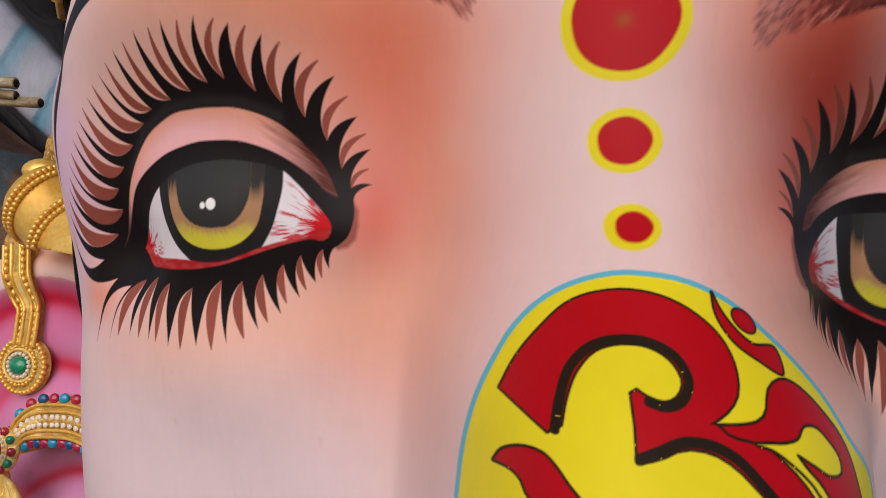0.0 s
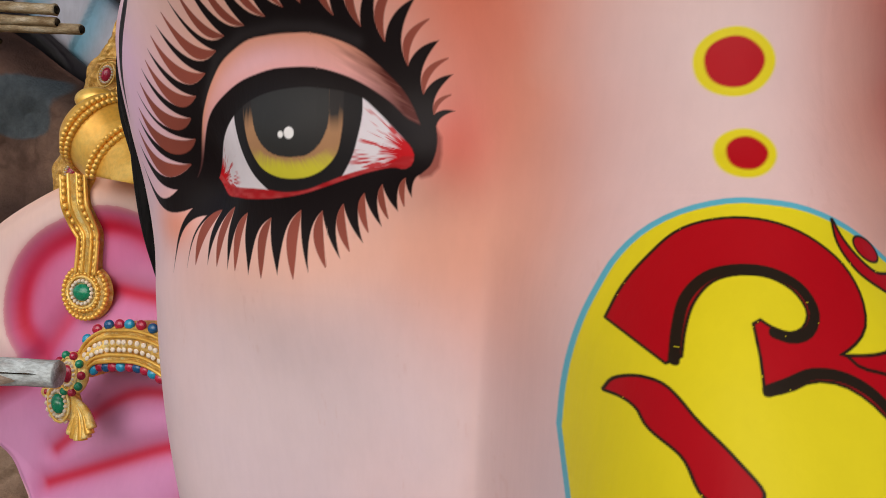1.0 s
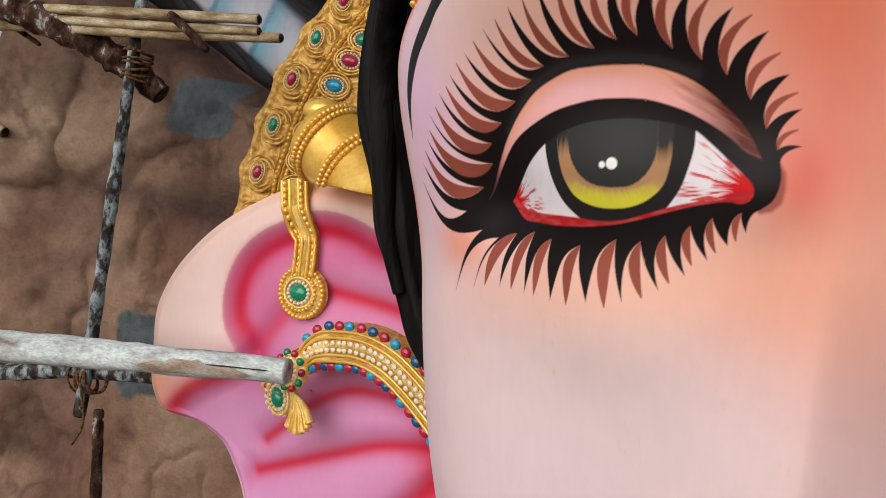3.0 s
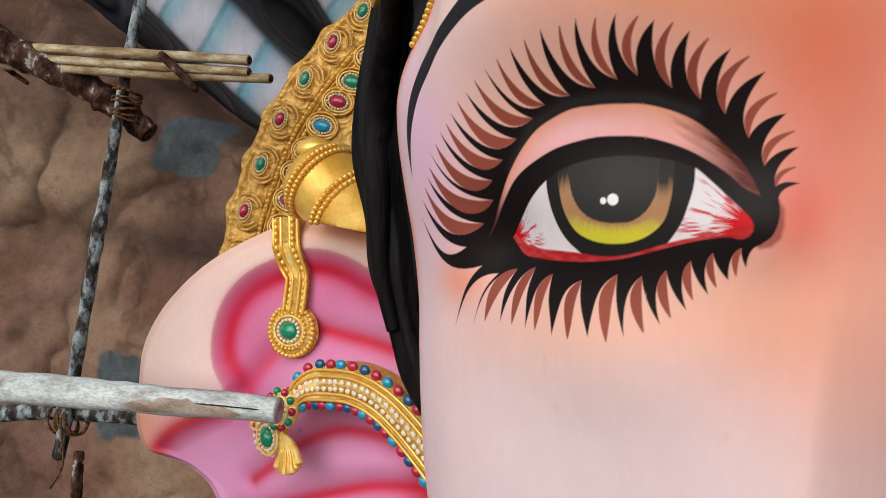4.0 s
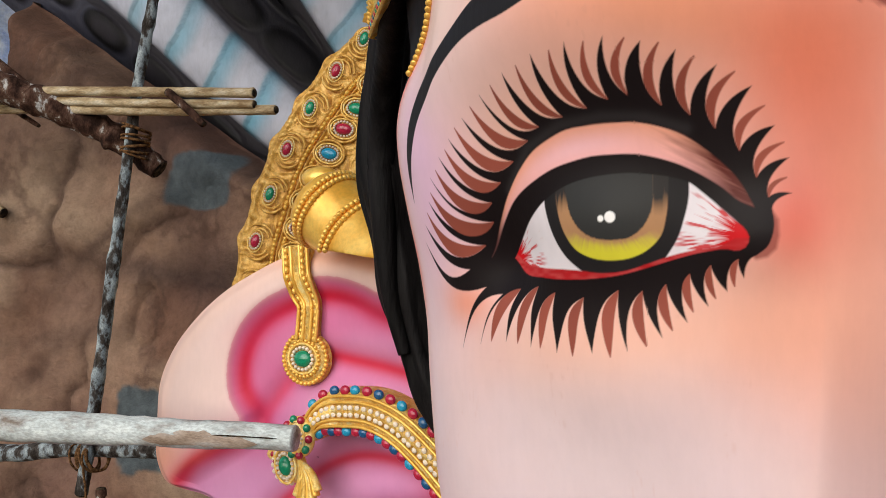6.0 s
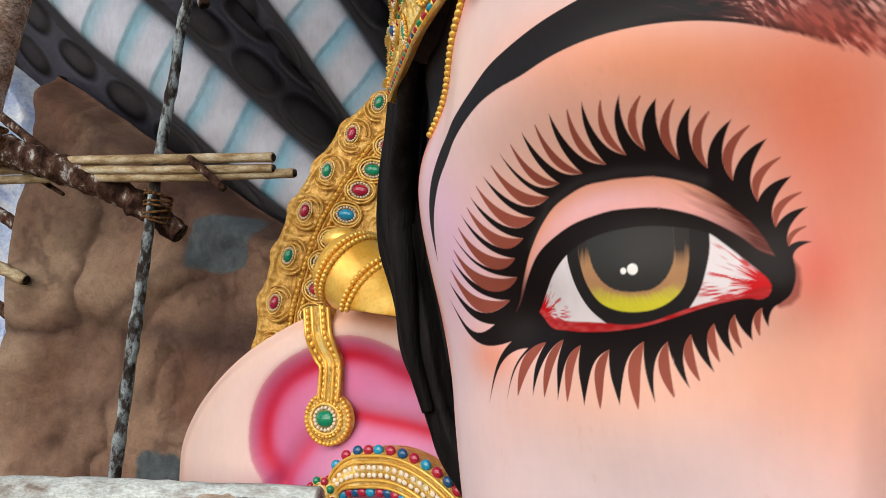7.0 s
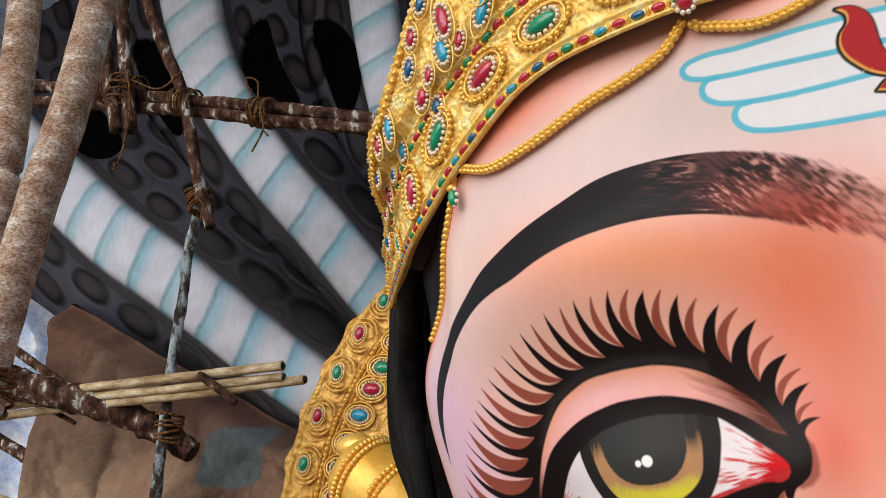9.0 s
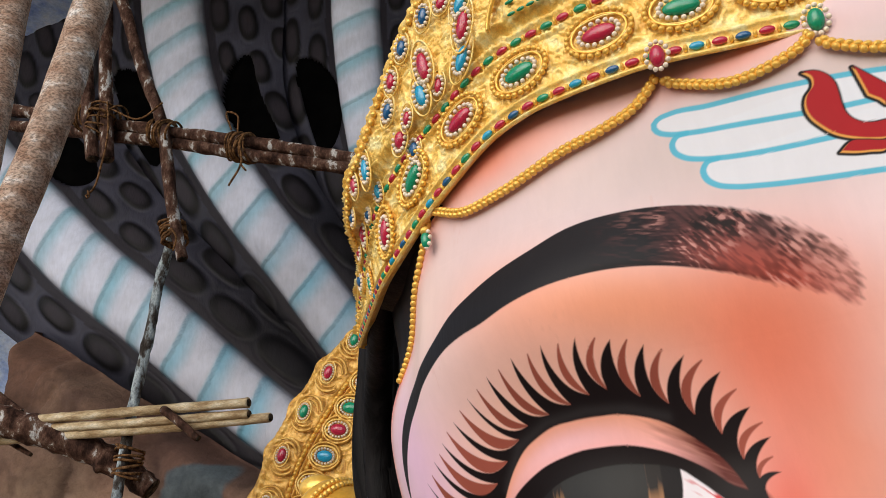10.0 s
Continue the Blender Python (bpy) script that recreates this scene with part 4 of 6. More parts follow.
def build_hair(g):
    """A long dark lock that falls from under the crown behind the temple."""
    path = smooth_path([(-0.675, 1.883, 3.708), (-0.756, 1.90, 3.568), (-0.80, 1.91, 3.495), (-0.855, 1.93, 3.397), (-0.932, 1.93, 3.244), (-0.948, 1.93, 3.08), (-0.954, 1.93, 2.96), (-0.953, 1.93, 2.916), (-0.938, 1.93, 2.827), (-0.920, 1.93, 2.726), (-0.902, 1.93, 2.654), (-0.873, 1.93, 2.525), (-0.831, 1.93, 2.40), (-0.788, 1.93, 2.311), (-0.741, 1.93, 2.232), (-0.60, 1.94, 2.0), (-0.50, 1.942, 1.774)], 120)
    s = np.linspace(0, 1, 120)
    r = 0.059 + 0.016 * np.exp(-((s - 0.42) / 0.10) ** 2) - 0.012 * ramp(0.55, 1, s) + 0.006 * np.sin(s * 46) * ramp(0.35, 0.5, s)
    v, f = tube(path, r, 40, 1.0, (0, 1, 0))
    v = v.reshape(-1, 40, 3)
    cen = v.mean(1, keepdims=True)
    t = np.linspace(0, 2 * math.pi, 40, endpoint=False)
    strands = 1 + 0.07 * np.sin(t * 7 + 3 * np.sin(np.linspace(0, 9, len(v)))[:, None]) + 0.03 * np.sin(t * 15)
    v = cen + (v - cen) * strands[..., None]
    g.add(v.reshape(-1, 3), f, 1)
    g.add(*tube(smooth_path([(-0.78, 1.46, 3.168), (-0.82, 1.57, 3.132), (-0.862, 1.68, 3.096), (-0.907, 1.79, 3.038), (-0.938, 1.86, 2.93), (-0.925, 1.865, 2.74), (-0.895, 1.875, 2.52), (-0.86, 1.88, 2.40)], 60), 0.026 + 0.016 * np.sin(np.linspace(0, 1, 60) * 3.0) - 0.012 * np.linspace(0, 1, 60), 24), 1)
    g.add(v.reshape(-1, 3) + (0.085, 0.03, 0.0), f, 1)
    g.add(v.reshape(-1, 3) + (0.18, 0.03, 0.0), f, 1)


def build_fringe(g):
    """Black hair that fills the gap between crown and brow."""
    for sgn in (1, -1):
        u = np.linspace(-1.10, -0.68, 80)
        rows = []
        for lift, dz in ((-0.008, 0.014), (-0.022, 0.012), (-0.05, 0.006), (-0.10, -0.03)):
            x, y = crown_xy(u, crown_low(u) + dz, lift)
            rows.append(np.stack([x if sgn == 1 else 2 * (CX + 0.018) - x, y, crown_low(u) + dz], 1))
        f = grid_faces(4, 80)
        g.add(np.vstack(rows), f if sgn == 1 else f[:, ::-1], 1)


def skin_patch(g, u0, u1, z0, z1, step):
    u, z = np.arange(u0, u1 + step, step), np.arange(z0, z1 + step, step)
    Z, U = [q.ravel() for q in np.meshgrid(z, u, indexing="ij")]
    at = lambda a, b: np.stack([*face_at(a, b), b], 1)
    p, e = at(U, Z), 1e-3
    n = np.cross(at(U + e, Z) - p, at(U, Z + e) - p)
    n /= np.linalg.norm(n, axis=1)[:, None]
    rim = np.minimum(np.minimum(U - u0, u[-1] - U), np.minimum(Z - z0, z[-1] - Z))
    g.add(p + (0.00014 * ramp(0.0, 0.006, rim) - 0.00002)[:, None] * n, grid_faces(len(z), len(u)), 0, paint_face(U, Z))


def build_statue():
    g = Geo()
    u = np.r_[np.linspace(-2.67, -1.40, 18), np.linspace(-1.36, -1.15, 40), np.linspace(-1.146, -0.954, 48), np.arange(-0.95, 0.62, 0.0028), np.linspace(0.64, 1.36, 60), np.linspace(1.4, 2.67, 18)]
    z = np.r_[np.linspace(0.0, 1.7, 12), np.linspace(1.75, 2.20, 40), np.arange(2.203, 3.30, 0.0028), np.linspace(3.31, 4.0, 28)]
    Z, U = np.meshgrid(z, u, indexing="ij")
    X, Y = face_at(U.ravel(), Z.ravel())
    close = ramp(3.7, 4.0, Z.ravel())
    X = X + (CX - X) * close
    Y = Y + (head_y(Z.ravel()) + 0.6 - Y) * close
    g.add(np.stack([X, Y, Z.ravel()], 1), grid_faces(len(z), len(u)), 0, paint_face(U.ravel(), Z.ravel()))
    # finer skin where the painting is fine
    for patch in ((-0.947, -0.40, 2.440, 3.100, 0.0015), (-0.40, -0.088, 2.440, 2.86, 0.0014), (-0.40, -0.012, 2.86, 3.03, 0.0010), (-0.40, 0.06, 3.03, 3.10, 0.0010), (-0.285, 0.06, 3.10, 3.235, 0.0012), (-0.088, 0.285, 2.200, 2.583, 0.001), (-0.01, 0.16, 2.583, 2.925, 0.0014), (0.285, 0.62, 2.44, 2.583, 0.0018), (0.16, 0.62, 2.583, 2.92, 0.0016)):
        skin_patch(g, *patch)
    build_ear(g)
    build_hair(g)
    build_fringe(g)
    tagged(part("elephant_statue", g, [SKIN, HAIR], paint=True), "giant pink painted elephant-headed festival statue with large black-lashed eyes", "statue")


# ---- background: rock, serpents, tarpaulin ----
def build_rock():
    g = Geo()
    nx, nz = 270, 340
    c, r = np.meshgrid(np.linspace(0, 1, nx), np.linspace(0, 1, nz))
    xl = spline([0, 0.1, 0.27, 0.47, 0.6, 0.68, 0.78, 0.88, 0.95, 1], [-4.95, -4.88, -4.80, -4.93, -4.84, -4.82, -4.82, -4.84, -4.89, -4.92], r.ravel()).reshape(r.shape)
    X = xl + c * (-0.6 - xl)
    top = np.interp(X, [-5.1, -4.88, -4.29, -3.594, -3.056, -2.608, -2.0, -0.6], [4.74, 4.68, 4.34, 3.90, 3.55, 3.28, 3.0, 2.6])
    Z = r * top
    relief = clouds(X * 1.0 + 60, Z * 1.0 + 60, 3)
    crag = np.abs(clouds(X * 1.7 + 20 + 0.5 * relief, Z * 1.3 + 20, 4) - 0.5)
    Y = 4.42 - 0.42 * (relief - 0.5) + 0.05 * np.exp(-crag * 14) - 0.05 * clouds(X * 5, Z * 5, 5)
    Y = Y + 0.35 * (1 - ramp(0, 0.07, c)) ** 2 + 0.3 * ramp(0.93, 1.0, r) ** 2
    x, z, rel, cr = X.ravel(), Z.ravel(), relief.ravel(), crag.ravel()
    cv = Canvas(x, z, lin(150, 122, 104))
    n = clouds(x * 1.3 + 5, z * 1.3 + 7, 4)
    wrinkle = np.abs(clouds(x * 5 + 11, z * 4 + 13, 4) - 0.5)
    cv.mix(slice(None), lin(112, 80, 66), np.clip((n - 0.46) * 5, 0, 0.75))
    # bumps lighter, hollows and creases darker: relief shading put into the colour
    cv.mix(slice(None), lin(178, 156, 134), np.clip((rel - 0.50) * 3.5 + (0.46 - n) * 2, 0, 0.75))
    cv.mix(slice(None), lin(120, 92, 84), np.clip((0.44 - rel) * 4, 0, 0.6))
    # upper rock darker: shade below the serpents mixed into the brown
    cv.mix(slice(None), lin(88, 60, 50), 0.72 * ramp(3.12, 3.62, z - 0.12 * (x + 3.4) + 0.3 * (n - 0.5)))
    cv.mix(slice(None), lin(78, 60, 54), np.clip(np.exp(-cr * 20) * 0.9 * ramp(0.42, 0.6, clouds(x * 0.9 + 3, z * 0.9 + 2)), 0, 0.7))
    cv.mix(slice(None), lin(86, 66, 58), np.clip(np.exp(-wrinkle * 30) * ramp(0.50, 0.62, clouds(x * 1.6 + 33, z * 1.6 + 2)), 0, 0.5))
    # painted shade along the top edge, then dark smudges and crease bands
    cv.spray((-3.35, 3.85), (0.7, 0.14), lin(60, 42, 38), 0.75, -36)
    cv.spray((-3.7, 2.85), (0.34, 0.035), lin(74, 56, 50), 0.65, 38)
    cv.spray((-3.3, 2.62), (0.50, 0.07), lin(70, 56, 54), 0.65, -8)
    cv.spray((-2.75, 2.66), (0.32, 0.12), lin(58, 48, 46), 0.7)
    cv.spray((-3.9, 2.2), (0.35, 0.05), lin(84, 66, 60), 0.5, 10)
    for cx, cz, w, h in ((-3.10, 3.24, 0.225, 0.20), (-3.38, 1.62, 0.2, 0.28)):
        d = (np.abs((x - cx) / w) ** 5 + np.abs((z - cz) / h) ** 5) ** 0.2 + 0.35 * (clouds(x * 9 + 40, z * 9 + 40) - 0.5)
        tone = lin(88, 97, 102) * (0.66 + 0.64 * clouds(x * 26 + 3 * n, z * 9))[:, None]
        cv.mix(slice(None), tone, np.clip((1.0 - d) / 0.10, 0, 1))
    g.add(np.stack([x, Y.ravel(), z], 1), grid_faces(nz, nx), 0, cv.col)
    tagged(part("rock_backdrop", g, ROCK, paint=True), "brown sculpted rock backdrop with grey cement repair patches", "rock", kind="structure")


def build_serpent(path, belly, half, y0, seed, marks):
    """One hooded serpent of the fan behind the head: pale banded belly, dark scaled sides, black hood marks."""
    ns, nv = 430, 124
    cen = smooth_path(path, ns)
    length = np.r_[0, np.cumsum(np.linalg.norm(np.diff(cen, axis=0), axis=1))]
    tg = np.gradient(cen, axis=0)
    tg /= np.linalg.norm(tg, axis=1)[:, None]
    nrm = np.stack([tg[:, 1], -tg[:, 0]], 1)
    f = length / length[-1]
    hb = spline(np.linspace(0, 1, len(belly)), belly, f)[:, None]
    hw = spline(np.linspace(0, 1, len(half)), half, f)[:, None]
    V = np.linspace(-1, 1, nv)[None]
    O = V * hw
    L = length[:, None] * np.ones_like(V)
    q = np.abs(O) / hb
    inb = ramp(1.06, 0.94, q)
    side = np.clip((np.abs(O) - hb) / (hw - hb), 0, 1)
    Y = y0 - 0.15 * np.sqrt(np.clip(1 - np.minimum(q, 1) ** 2, 0, 1)) + 0.13 * side**2
    # bands across the belly, each a shallow step
    warp = -0.07 * np.minimum(q, 1.2) ** 2 - 0.25 * O
    b = (L + warp + 0.03 * (grain(L * 2 + seed, O * 3 + 9) - 0.5)) / 0.42
    ph = b % 1.0
    Y = Y + inb * (0.016 * ph - 0.008)
    # scales: staggered rounded ovals on the sides
    lane = (np.abs(O) - hb - 0.04) / 0.245
    row = np.floor(lane)
    a = (L / 0.60 + 0.5 * row + 0.37 * grain(row * 7.3 + seed, row * 3.1) + (O > 0) * 0.23)
    ex = np.abs(a % 1 - 0.5) * 0.60
    ey = np.abs(lane % 1 - 0.5) * 0.245
    size = 0.85 + 0.3 * grain(np.floor(a) * 5.7 + seed * 3, row * 9.1 + 4)
    d = ((ex / (0.245 * size)) ** 2.4 + (ey / (0.092 * size)) ** 2.4) ** (1 / 2.4)
    d = (d - 1) * 0.092
    out = (1 - inb) * (lane > 0.0)
    Y = Y - out * 0.012 * ramp(0.02, -0.03, d) + out * 0.005 * np.exp(-((d - 0.014) / 0.012) ** 2)
    P = cen[:, None] + O[..., None] * nrm[:, None]
    u, l, dd, phf = O.ravel(), L.ravel(), d.ravel(), ph.ravel()
    col = np.empty((ns * nv, 3))
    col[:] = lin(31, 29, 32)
    # sides and belly darken towards the root: shade mixed into the colour
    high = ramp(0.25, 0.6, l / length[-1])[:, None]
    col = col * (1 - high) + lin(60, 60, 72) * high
    cl = clouds(l * 3 + seed, u * 3 + 50)[:, None]
    col *= 0.6 + 0.8 * cl
    k = (ramp(0.010, -0.010, dd) * out.ravel())[:, None]
    core = ramp(0.010, 0.060, -dd)[:, None]
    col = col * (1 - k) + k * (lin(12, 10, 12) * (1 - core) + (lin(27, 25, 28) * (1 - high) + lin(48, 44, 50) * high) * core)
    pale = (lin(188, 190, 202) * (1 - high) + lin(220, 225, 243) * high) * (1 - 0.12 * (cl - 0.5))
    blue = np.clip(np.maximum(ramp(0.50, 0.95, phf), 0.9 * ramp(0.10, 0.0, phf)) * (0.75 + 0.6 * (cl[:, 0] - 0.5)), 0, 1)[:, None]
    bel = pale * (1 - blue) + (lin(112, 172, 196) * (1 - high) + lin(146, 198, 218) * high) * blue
    line = np.exp(-(np.minimum(phf, 1 - phf) / 0.022) ** 2)[:, None]
    bel = bel * (1 - 0.12 * line * np.clip(1.4 * grain(l * 9 + 3, u * 9 + 3), 0, 1)[:, None])
    bi = inb.ravel()[:, None]
    col = col * (1 - bi) + bel * bi
    # black airbrushed shading along both edges of the belly
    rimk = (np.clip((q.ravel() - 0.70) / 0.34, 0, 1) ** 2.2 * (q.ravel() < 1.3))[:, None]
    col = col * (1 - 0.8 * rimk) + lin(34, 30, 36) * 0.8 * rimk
    void = np.zeros(ns * nv)
    for mx, mz, ra, rb, tilt in marks:
        j = np.argmin(np.hypot(cen[:, 0] - mx, cen[:, 1] - mz))
        ml, mo = length[j], (np.array([mx, mz]) - cen[j]) @ nrm[j]
        c, s = math.cos(radians(tilt)), math.sin(radians(tilt))
        x, y = l - ml, u - mo
        xx, yy = x * c + y * s, -x * s + y * c
        yy = yy - 0.35 * xx**2 * np.sign(mo)
        kk = np.clip(0.5 - (np.hypot(xx / ra, yy / rb) / 1.12 - 1) * rb / 0.015, 0, 1)[:, None]
        flat = kk.reshape(Y.shape)
        Y = Y * (1 - flat) + (y0 + 0.06) * flat
        void = np.maximum(void, kk[:, 0])
        col = col * (1 - kk) + lin(2, 2, 2) * kk
    g = Geo()
    fs = grid_faces(ns, nv)[:, ::-1]
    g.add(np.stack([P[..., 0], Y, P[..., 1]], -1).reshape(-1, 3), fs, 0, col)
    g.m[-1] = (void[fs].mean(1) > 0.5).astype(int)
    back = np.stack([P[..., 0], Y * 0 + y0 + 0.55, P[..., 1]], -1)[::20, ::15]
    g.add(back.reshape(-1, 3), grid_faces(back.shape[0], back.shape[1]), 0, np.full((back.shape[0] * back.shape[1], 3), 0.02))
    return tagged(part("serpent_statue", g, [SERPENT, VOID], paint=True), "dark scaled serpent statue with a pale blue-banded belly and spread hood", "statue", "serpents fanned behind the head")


def build_serpents():
    build_serpent([(-1.5, 2.83), (-2.1, 3.26), (-2.78, 3.735), (-3.24, 4.115), (-3.85, 4.645), (-4.51, 5.18), (-5.05, 5.71), (-5.9, 6.6), (-6.3, 7.5)], [0.16, 0.21, 0.245, 0.275, 0.28, 0.28], [0.38, 0.50, 0.66, 0.86, 1.08, 1.3], 4.90, 3, [(-4.86, 6.25, 0.32, 0.17, 6)])
    build_serpent([(-1.55, 3.36), (-1.9, 3.82), (-2.29, 4.348), (-2.689, 4.922), (-3.054, 5.415), (-3.421, 6.002), (-3.746, 6.663), (-3.947, 7.325), (-4.047, 7.81), (-4.1, 8.2)], [0.15, 0.20, 0.215, 0.235, 0.28, 0.33], [0.28, 0.40, 0.50, 0.70, 0.98, 1.2], 5.02, 11, [(-4.25, 6.72, 0.50, 0.17, -8), (-3.25, 6.56, 0.52, 0.15, 6)])
    build_serpent([(-1.5, 3.9), (-1.75, 4.6), (-1.98, 5.2), (-2.1, 5.75), (-2.16, 6.2), (-2.2, 6.6), (-2.23, 7.0), (-2.25, 7.4), (-2.2, 8.2)], [0.10, 0.13, 0.16, 0.20, 0.22, 0.24], [0.28, 0.40, 0.55, 0.80, 1.0, 1.2], 5.14, 23, [(-2.57, 6.52, 0.46, 0.15, -10), (-1.75, 6.52, 0.46, 0.15, 10)])


def build_tarpaulin():
    g = Geo()
    nx, nz = 240, 240
    X, Z = np.meshgrid(np.linspace(-11, -3.4, nx), np.linspace(0.0, 8.6, nz))
    fold = clouds(X * 0.9 + 3 + 0.5 * Z, Z * 0.35 + 4, 5)
    Y = 6.6 + 0.9 * np.abs(fold - 0.5) + 0.30 * np.abs(np.sin(X * 4 + 9 * fold)) ** 0.7 + 0.16 * np.abs(clouds(X * 3 + 0.8 * Z, Z * 1.5, 5) - 0.5)
    g.add(np.stack([X, Y, Z], -1).reshape(-1, 3), grid_faces(nz, nx))
    tagged(part("tarpaulin", g, TARP), "creased white and pale blue tarpaulin sheet hung behind the scaffold", "tarpaulin", kind="structure")


# ---- scaffold ----
def pole(name, ps, r0, r1, mat, label, seed, group="scaffold poles", category="pole", knots=0, n=60, wobble=0.18, cut=True):
    path = smooth_path(ps, n)
    s = np.linspace(0, 1, n)
    path = path + 0.25 * r0 * np.stack([grain(s * 7 + seed, s * 0 + 1.5) - 0.5, grain(s * 7 + seed, s * 0 + 8.5) - 0.5, grain(s * 7 + seed, s * 0 + 18.5) - 0.5], 1)
    r = r0 + (r1 - r0) * s
    rnd = random.Random(seed)
    for _ in range(knots):
        k = rnd.uniform(0.05, 0.95)
        r = r * (1 + rnd.uniform(0.08, 0.2) * np.exp(-((s - k) / 0.012) ** 2))
    ob = thing(name, label, category, group)
    g = Geo()
    g.add(*tube(path, r, 18, wobble=wobble, seed=seed))
    part("shaft", g, mat, ob)
    if cut:
        for e, d, rr in ((path[-1], path[-1] - path[-2], r[-1]), (path[0], path[0] - path[1], r[0])):
            d = d / np.linalg.norm(d)
            h = Geo()
            h.add(*tube([e + d * 0.001, e + d * 0.0065], [rr * 0.86, rr * 0.84], 14))
            part("cut_end", h, CUT, ob, "dark sawn end grain")
    return ob


def rope_tie(at, axis, r, turns, width, seed, label="rough brown coir rope lashing wound round crossing poles", tail=None, cross=None):
    """Rope wound round a pole: many slack turns, now and then crossed, with loose ends."""
    rnd = random.Random(seed)
    ax = np.array(axis, float) / np.linalg.norm(axis)
    a = np.cross(ax, (0.1, 1.0, 0.2))
    a /= np.linalg.norm(a)
    b = np.cross(ax, a)
    ob = thing("rope_lashing", label, "rope", "rope lashings")
    for k in range(turns):
        off = (k / max(turns - 1, 1) - 0.5) * width + rnd.uniform(-0.006, 0.006)
        tilt, rr = rnd.uniform(-0.5, 0.5), r * rnd.uniform(1.03, 1.2)
        t = np.linspace(0, 2 * math.pi, 26)
        ring = np.array(at) + np.outer(rr * np.cos(t), a) + np.outer(rr * np.sin(t), b) + np.outer(off + tilt * r * np.cos(t + k), ax)
        g = Geo()
        g.add(*tube(ring, 0.0065 * rnd.uniform(0.8, 1.25), 7, caps=False))
        part("rope_turn", g, ROPE, ob)
    for path in tail or ():
        g = Geo()
        g.add(*tube(smooth_path(path, 24), 0.0055, 7))
        part("loose_end", g, ROPE, ob)
    return ob


def build_scaffold():
    white = "thick peeled tree-trunk scaffold pole with pale streaky bark"
    pole("trunk_pole", [(-2.60, 1.90, 0.0), (-2.52, 1.90, 2.6), (-2.48, 1.9, 3.45), (-2.445, 1.9, 4.0), (-2.455, 1.9, 4.72), (-2.45, 1.92, 6.2)], 0.070, 0.060, BARK, white, 3, knots=5, n=140, wobble=0.05)
    pole("trunk_pole", [(-2.58, 1.80, 0.0), (-2.46, 1.83, 2.4), (-2.39, 1.84, 2.9), (-2.315, 1.85, 3.35), (-2.22, 1.85, 3.76), (-2.135, 1.85, 4.05), (-2.05, 1.85, 4.56), (-1.90, 1.85, 5.6)], 0.070, 0.064, BARK, white, 9, knots=5, n=140, wobble=0.05)
    brown = "thin brown scaffold pole flecked with white paint"
    pole("scaffold_pole", [(-4.3, 3.2, 5.62), (-3.75, 3.2, 5.43), (-2.642, 3.2, 5.03), (-2.142, 3.2, 4.862), (-1.3, 3.2, 4.55)], 0.036, 0.034, BARK_DARK, brown, 21, knots=5, n=90)
    pole("scaffold_pole", [(-4.3, 3.2, 5.50), (-3.734, 3.2, 5.315), (-2.639, 3.2, 4.962), (-2.141, 3.2, 4.788), (-1.3, 3.2, 4.49)], 0.034, 0.032, BARK_DARK, brown, 22, knots=5, n=90)
    pole("scaffold_pole", [(-3.42, 3.1, 7.2), (-3.205, 3.1, 5.83), (-3.117, 3.1, 5.32), (-3.02, 3.1, 4.885)], 0.040, 0.038, BARK_DARK, "short dark upright pole lashed to the crossbeam", 23, n=60)
    pole("scaffold_pole", [(-3.25, 3.1, 7.2), (-3.059, 3.1, 5.78), (-2.99, 3.1, 5.29), (-2.92, 3.1, 4.86)], 0.040, 0.037, BARK_DARK, "short dark upright pole lashed to the crossbeam", 24, n=60)
    pole("scaffold_pole", [(-3.4, 3.13, 7.2), (-3.02, 3.13, 6.06), (-2.909, 3.13, 5.77), (-2.777, 3.13, 5.41), (-2.626, 3.13, 5.05), (-2.555, 3.15, 4.695), (-2.502, 3.17, 4.415), (-2.452, 3.18, 4.22)], 0.038, 0.030, BARK_DARK, "crooked slanting scaffold pole", 25, knots=4, n=80)
    pole("scaffold_pole", [(-2.545, 3.24, 4.52), (-2.60, 3.28, 4.35), (-2.652, 3.3, 4.178), (-2.675, 3.3, 3.928), (-2.723, 3.3, 3.573), (-2.74, 3.3, 3.402), (-2.752, 3.3, 3.25), (-2.792, 3.3, 2.8), (-2.825, 3.3, 2.363), (-2.864, 3.3, 1.924), (-2.897, 3.3, 1.53)], 0.025, 0.031, GREYWOOD, "slim crooked upright pole splashed with grey cement", 26, knots=10, n=140)
    pole("scaffold_pole", [(-2.79, 3.3, 1.56), (-2.777, 3.3, 1.24), (-2.76, 3.3, 0.886), (-2.74, 3.3, 0.0)], 0.026, 0.03, BARK_DARK, "slim dark lower upright pole", 27, knots=3)
    pole("scaffold_log", [(-2.675, 3.43, 3.13), (-2.885, 3.36, 3.281), (-3.056, 3.29, 3.365), (-3.31, 3.17, 3.462), (-3.57, 3.06, 3.536), (-4.101, 2.85, 3.678)], 0.058, 0.090, BARK_DARK, "dark slanting log with a ragged sawn end", 28, category="log", knots=6, n=90, wobble=0.22)
    pole("bark_strip", [(-3.66, 3.33, 3.50), (-3.5, 3.33, 3.43), (-3.34, 3.34, 3.34)], 0.018, 0.011, BARK_DARK, "torn strip of dark bark hanging off a log", 29, category="bark", n=20)
    cane = "dry yellow bamboo cane lying on the scaffold"
